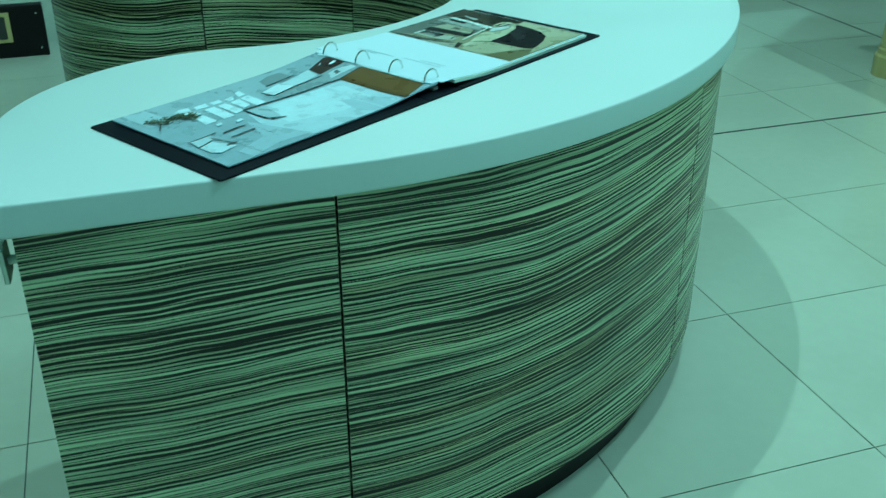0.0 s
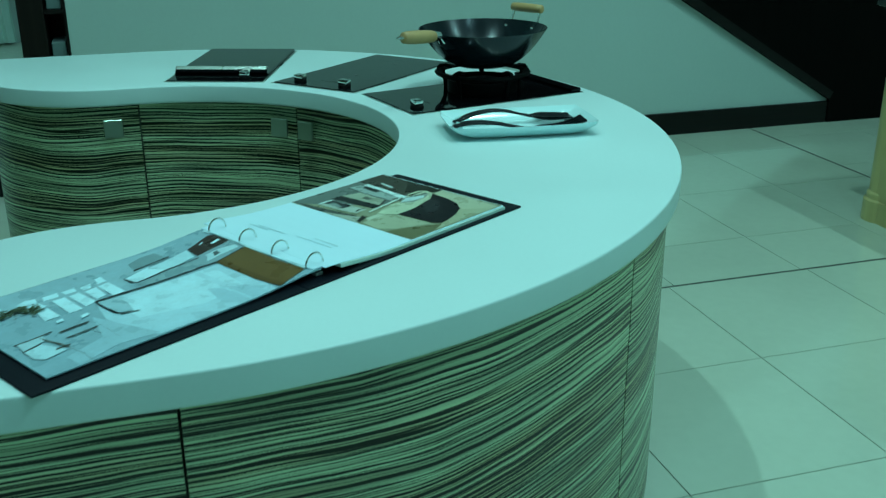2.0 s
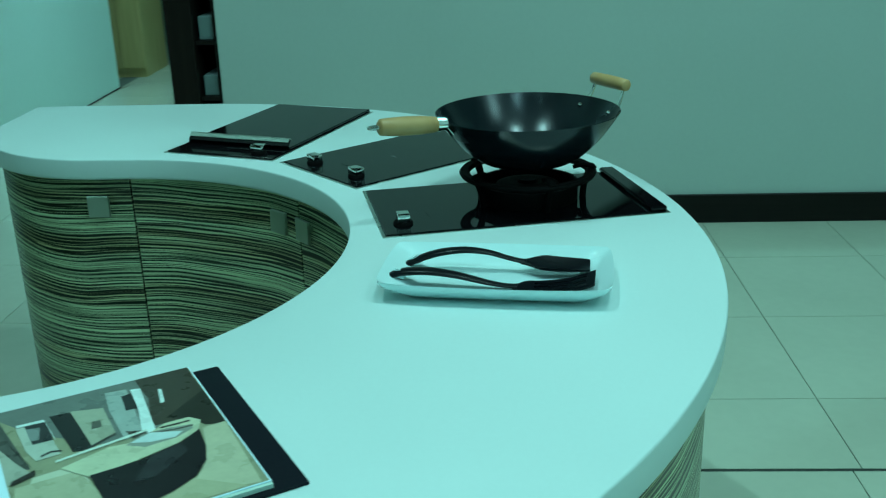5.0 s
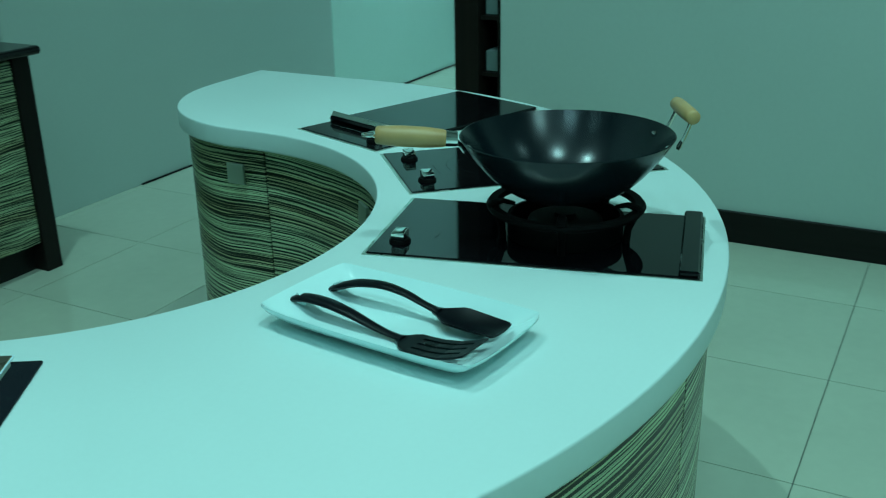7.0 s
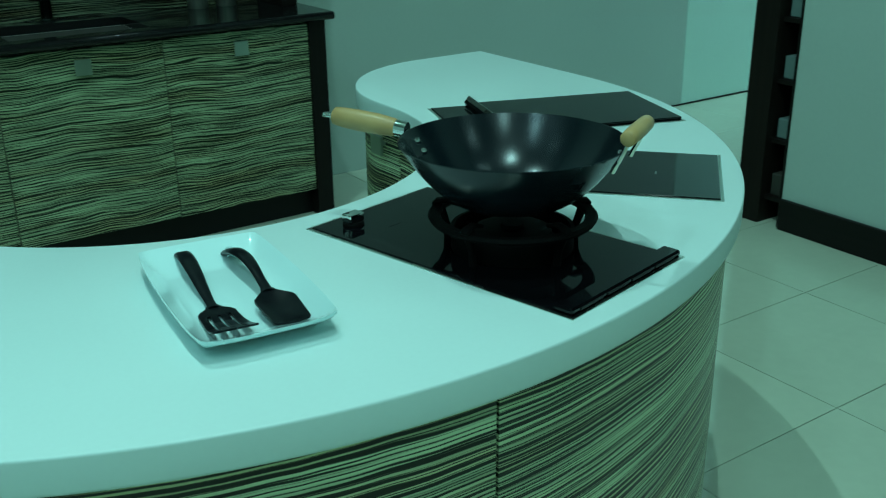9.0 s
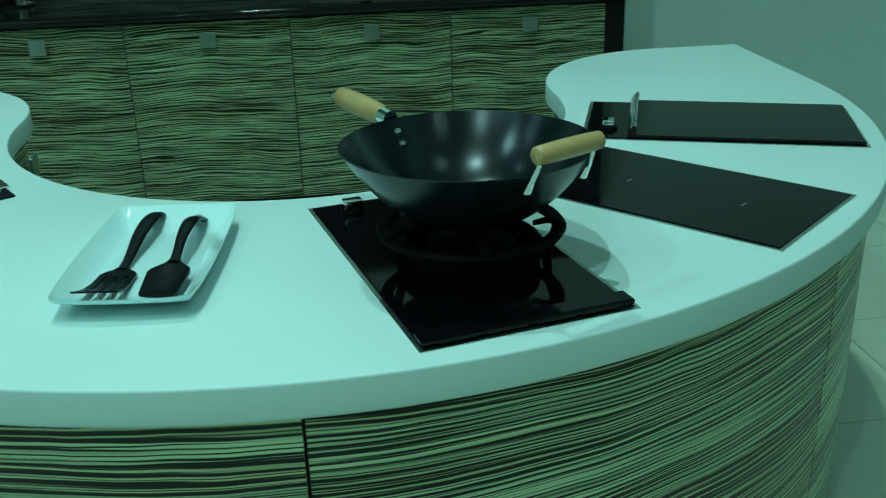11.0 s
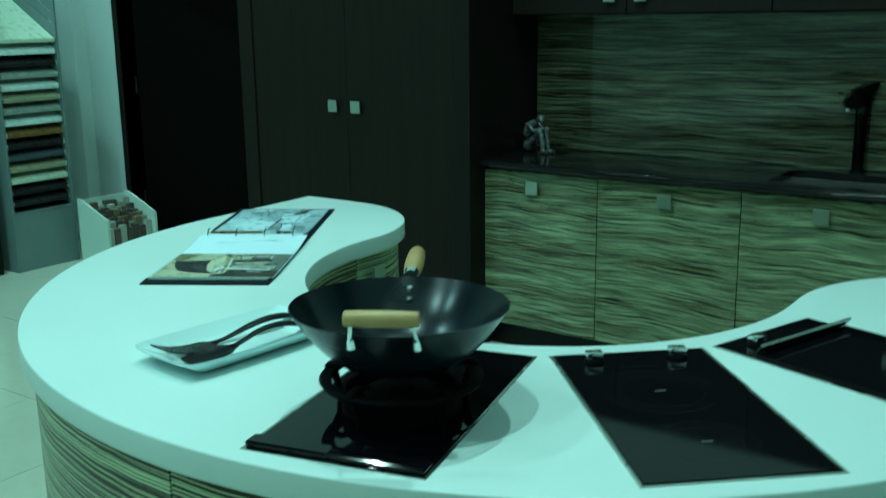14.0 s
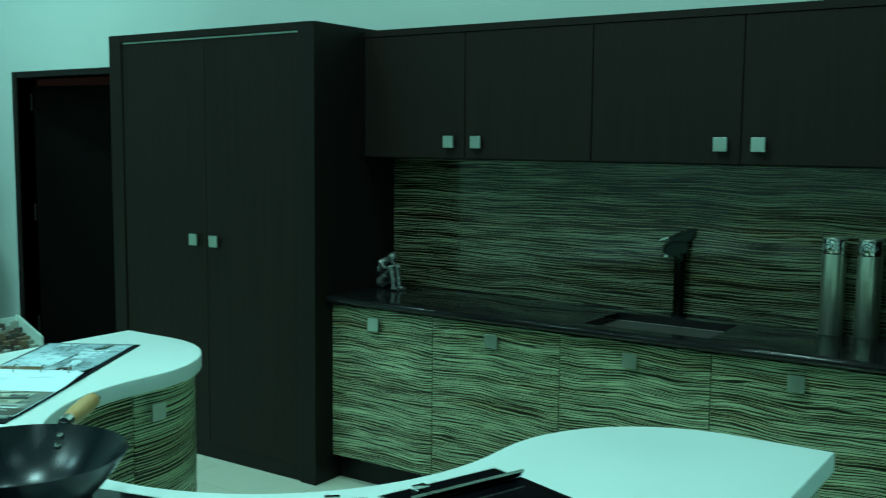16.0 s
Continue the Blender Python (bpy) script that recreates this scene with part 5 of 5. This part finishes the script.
# ---------------------------------------------------------------- oak display unit, shelf post, next bay
oak = thing("oak_cabinet", pose(2.32, -4.50, 0), "pale oak kitchen cabinet with rounded corner pilasters", "cabinet")
part("body", box(-2.2, -0.075, -0.62, -0.018, 0.095, 0.90), M_OAK, oak)
part("plinth", box(-2.2, -0.09, -0.60, -0.010, 0.0, 0.094, 0.002), M_OAK, oak)
pil = [(0.0, 0.0), (0.088, 0.0), (0.088, 0.090), (0.078, 0.098), (0.078, 0.120), (0.070, 0.128), (0.070, 0.84), (0.078, 0.85), (0.078, 0.90), (0, 0.90)]
part("corner_pilaster", lathe(pil, 36, centre=(-0.085, -0.085)), M_OAK, oak, "rounded oak corner pilaster", smooth=40)
part("worktop", box(-2.25, 0.02, -0.66, 0.02, 0.901, 0.94, 0.008, 3), M_GRANITE, oak, smooth=40)
for k in range(3):
    x1 = -0.19 - k * 0.6
    dr = part("door", box(x1 - 0.58, x1, -0.0175, 0.0, 0.11, 0.885, 0.002), M_OAK, oak)
    for q in ((x1 - 0.575, x1 - 0.005, 0.80, 0.88), (x1 - 0.575, x1 - 0.005, 0.115, 0.195), (x1 - 0.575, x1 - 0.505, 0.196, 0.799), (x1 - 0.075, x1 - 0.005, 0.196, 0.799)):
        part("rail", box(q[0], q[1], 0.0005, 0.010, q[2], q[3], 0.003, 2), M_OAK, dr, smooth=40)
    part("knob", lathe([(0.006, 0), (0.006, 0.012), (0.015, 0.020), (0.013, 0.028), (0, 0.031)], 18), M_HANDLE, dr, "round metal knob", smooth=40, m=pose(x1 - 0.04, 0.0102, 0.76, -90))

shelf = thing("display_shelf", pose(EAST_X, -1.258, 0), "dark wenge display shelf at the end of the wall", "shelf")
part("end_panel", box(-0.02, 0.50, 0.092, 0.205, 0, 2.4, 0.002), M_DARK, shelf)
part("back_panel", box(0.30, 0.50, 0.0, 0.091, 0, 2.4), M_DARK_SIDE, shelf)
part("wall_panel", box(0.0, 0.299, -0.004, 0.010, 0, 2.4), M_DARK_SIDE, shelf)
for i, z in enumerate((0.10, 0.34, 0.58, 0.82, 1.06, 1.30)):
    part("shelf_board", box(0.01, 0.299, 0.0105, 0.0915, z, z + 0.018), M_DARK_SIDE, shelf)
for i, (z, hgt, tn) in enumerate(((0.118, 0.09, M_CORE), (0.358, 0.08, M_GREYMETAL), (0.598, 0.09, M_GREYMETAL), (0.838, 0.10, M_GREYMETAL), (1.078, 0.08, M_CORE))):
    tagged(part("folded_sample", box(0.02, 0.20, -0.034, 0.030, 0, hgt, 0.004), tn, m=pose(EAST_X + 0.01, -1.208, z)), "folded material sample on a dark shelf", "sample", "samples on the shelf")

bench = thing("display_board", pose(3.74, -0.96, 0), "low black display board with an oak framed inset", "display board")
part("body", box(0.0, 0.05, 0.0, 0.42, 0.0, 0.245, 0.004), M_PLINTH, bench)
ins = part("inset_frame", box(-0.006, -0.0005, 0.150, 0.270, 0.075, 0.215, 0.002), M_OAK, bench, "pale oak inset frame")
part("inset_panel", box(-0.008, -0.0062, 0.170, 0.250, 0.092, 0.198), M_CORE, ins)
for bz in (0.04, 0.205):
    part("screw", lathe([(0.005, 0), (0.004, 0.002), (0, 0.0025)], 12), M_CHROME, bench, "small steel screw", smooth=40, m=pose(-0.0004, 0.03, bz, 0, -90))

far_cab = thing("oak_cupboard", pose(7.76, 0.39, 0), "tall pale oak cupboard in the next bay", "cupboard")
part("body", box(0.02, 0.59, 0.0, 0.395, 0.0, 2.1, 0.003), M_OAK, far_cab)
for k in range(2):
    d = part("door", box(0.0, 0.0195, 0.005 + k * 0.198, 0.198 + k * 0.195, 0.08, 2.08, 0.003), M_OAK, far_cab)
    part("knob", lathe([(0.006, 0), (0.006, 0.012), (0.014, 0.02), (0, 0.03)], 14), M_HANDLE, d, smooth=40, m=pose(-0.0005, 0.18 + k * 0.04, 1.05, 0, -90))


def drape(x, y0, y1, sweep, material, label):
    """A hanging cloth with folds; its foot is drawn aside by sweep."""
    bm, n = bmesh.new(), 36
    rows = []
    for z, s in ((0.02, sweep), (0.6, sweep * 0.7), (1.2, sweep * 0.25), (1.9, 0.0), (2.45, 0.0)):
        rows.append([(x + 0.022 * math.sin(i * 1.35) + 0.008 * math.sin(i * 0.6 + z), y0 + (y1 - y0) * i / n + s, z) for i in range(n + 1)])
    for dx in (0.0, 0.006):
        g = [[bm.verts.new((px + dx, py, pz)) for px, py, pz in r] for r in rows]
        for a, b in zip(g, g[1:]):
            for i in range(n):
                bm.faces.new((a[i], a[i + 1], b[i + 1], b[i]))
    tagged(part("curtain", bm, material, smooth=60), label, "curtain", "curtains in the next bay")


drape(8.46, -0.45, 0.20, -0.10, M_WHITEBOX, "pale hanging curtain swept aside in the next bay")
drape(8.42, 0.20, 0.37, -0.06, plain("teal_cloth", (0.02, 0.06, 0.055), 0.8, vary=0.2), "dark teal hanging curtain in the next bay")

# fixtures are assumed for every lamp, the added wall fills included
for lx, ly, lw in DOWNLIGHTS + WALL_FILLS:
    dl = thing("downlight", pose(lx, ly, CEIL), "round recessed downlight assumed on the unseen ceiling", "ceiling light", "ceiling downlights")
    part("trim", lathe([(0.062, -0.001), (0.085, -0.001), (0.083, -0.006), (0.064, -0.010), (0.062, -0.001)], 32), M_WHITEBOX, dl, smooth=40)
    part("diffuser", lathe([(0.061, -0.001), (0.061, -0.004), (0, -0.004)], 32), M_LAMPGLOW, dl)

# ---------------------------------------------------------------- floor and its tiles
floor = setting("floor", box(X0 - 0.12, X1 + 0.12, Y0 - 0.12, 1.44, -0.10, -0.0045), M_GROUT, "pale polished porcelain tile floor", "floor")
JX, JY = 1.832, -4.951  # the two wide dark joints
setting("floor_joint", box(JX - 0.006, JX + 0.006, JY, WALL_Y, -0.0044, -0.0008), M_JOINT, "dark expansion joint in the floor", "floor joint")
setting("floor_joint_cross", box(X0, X1, JY - 0.006, JY + 0.006, -0.0044, -0.0008), M_JOINT, "dark expansion joint in the floor", "floor joint")


def cuts(lo, hi, first, step):
    c = [first + step * k for k in range(-30, 31) if lo + 0.03 < first + step * k < hi - 0.03]
    return [lo] + c + [hi]


west_x, east_x = cuts(X0, JX, 0.648, 0.588), cuts(JX, X1, 2.21, 0.587)
west_y, east_y = cuts(JY, WALL_Y, -2.735, 0.588), cuts(JY, WALL_Y, -2.81, 0.54)
south_x, south_y = cuts(X0, X1, 0.648, 0.588), cuts(Y0, JY, -5.53, 0.588)
rest = bmesh.new()
for xs, ys in ((west_x, west_y), (east_x, east_y), (south_x, south_y)):
    for x0, x1 in zip(xs, xs[1:]):
        for y0, y1 in zip(ys, ys[1:]):
            g = 0.0016
            ga = 0.007 if abs(x0 - JX) < 1e-6 else g
            gb = 0.007 if abs(x1 - JX) < 1e-6 else g
            gc = 0.007 if abs(y0 - JY) < 1e-6 else g
            gd = 0.007 if abs(y1 - JY) < 1e-6 else g
            cx, cy = (x0 + x1) / 2, (y0 + y1) / 2
            if -1.4 < cx < 4.6 and cy > -5.6:
                part("tile", box(x0 - cx + ga, x1 - cx - gb, y0 - cy + gc, y1 - cy - gd, -0.0043, 0.0), M_TILE, floor, m=pose(cx, cy, 0))
            else:
                box(x0 + ga, x1 - gb, y0 + gc, y1 - gd, -0.0043, 0.0, bm=rest)
for k in range(4):
    for y0, y1 in ((WALL_Y + 0.142, 0.95), (0.953, 1.298)):
        box(7.305 + k * 0.325, 7.625 + k * 0.325, y0, y1, -0.0043, 0.0, bm=rest)
tagged(part("tile_field", rest, M_TILE, floor), kind="stuff")
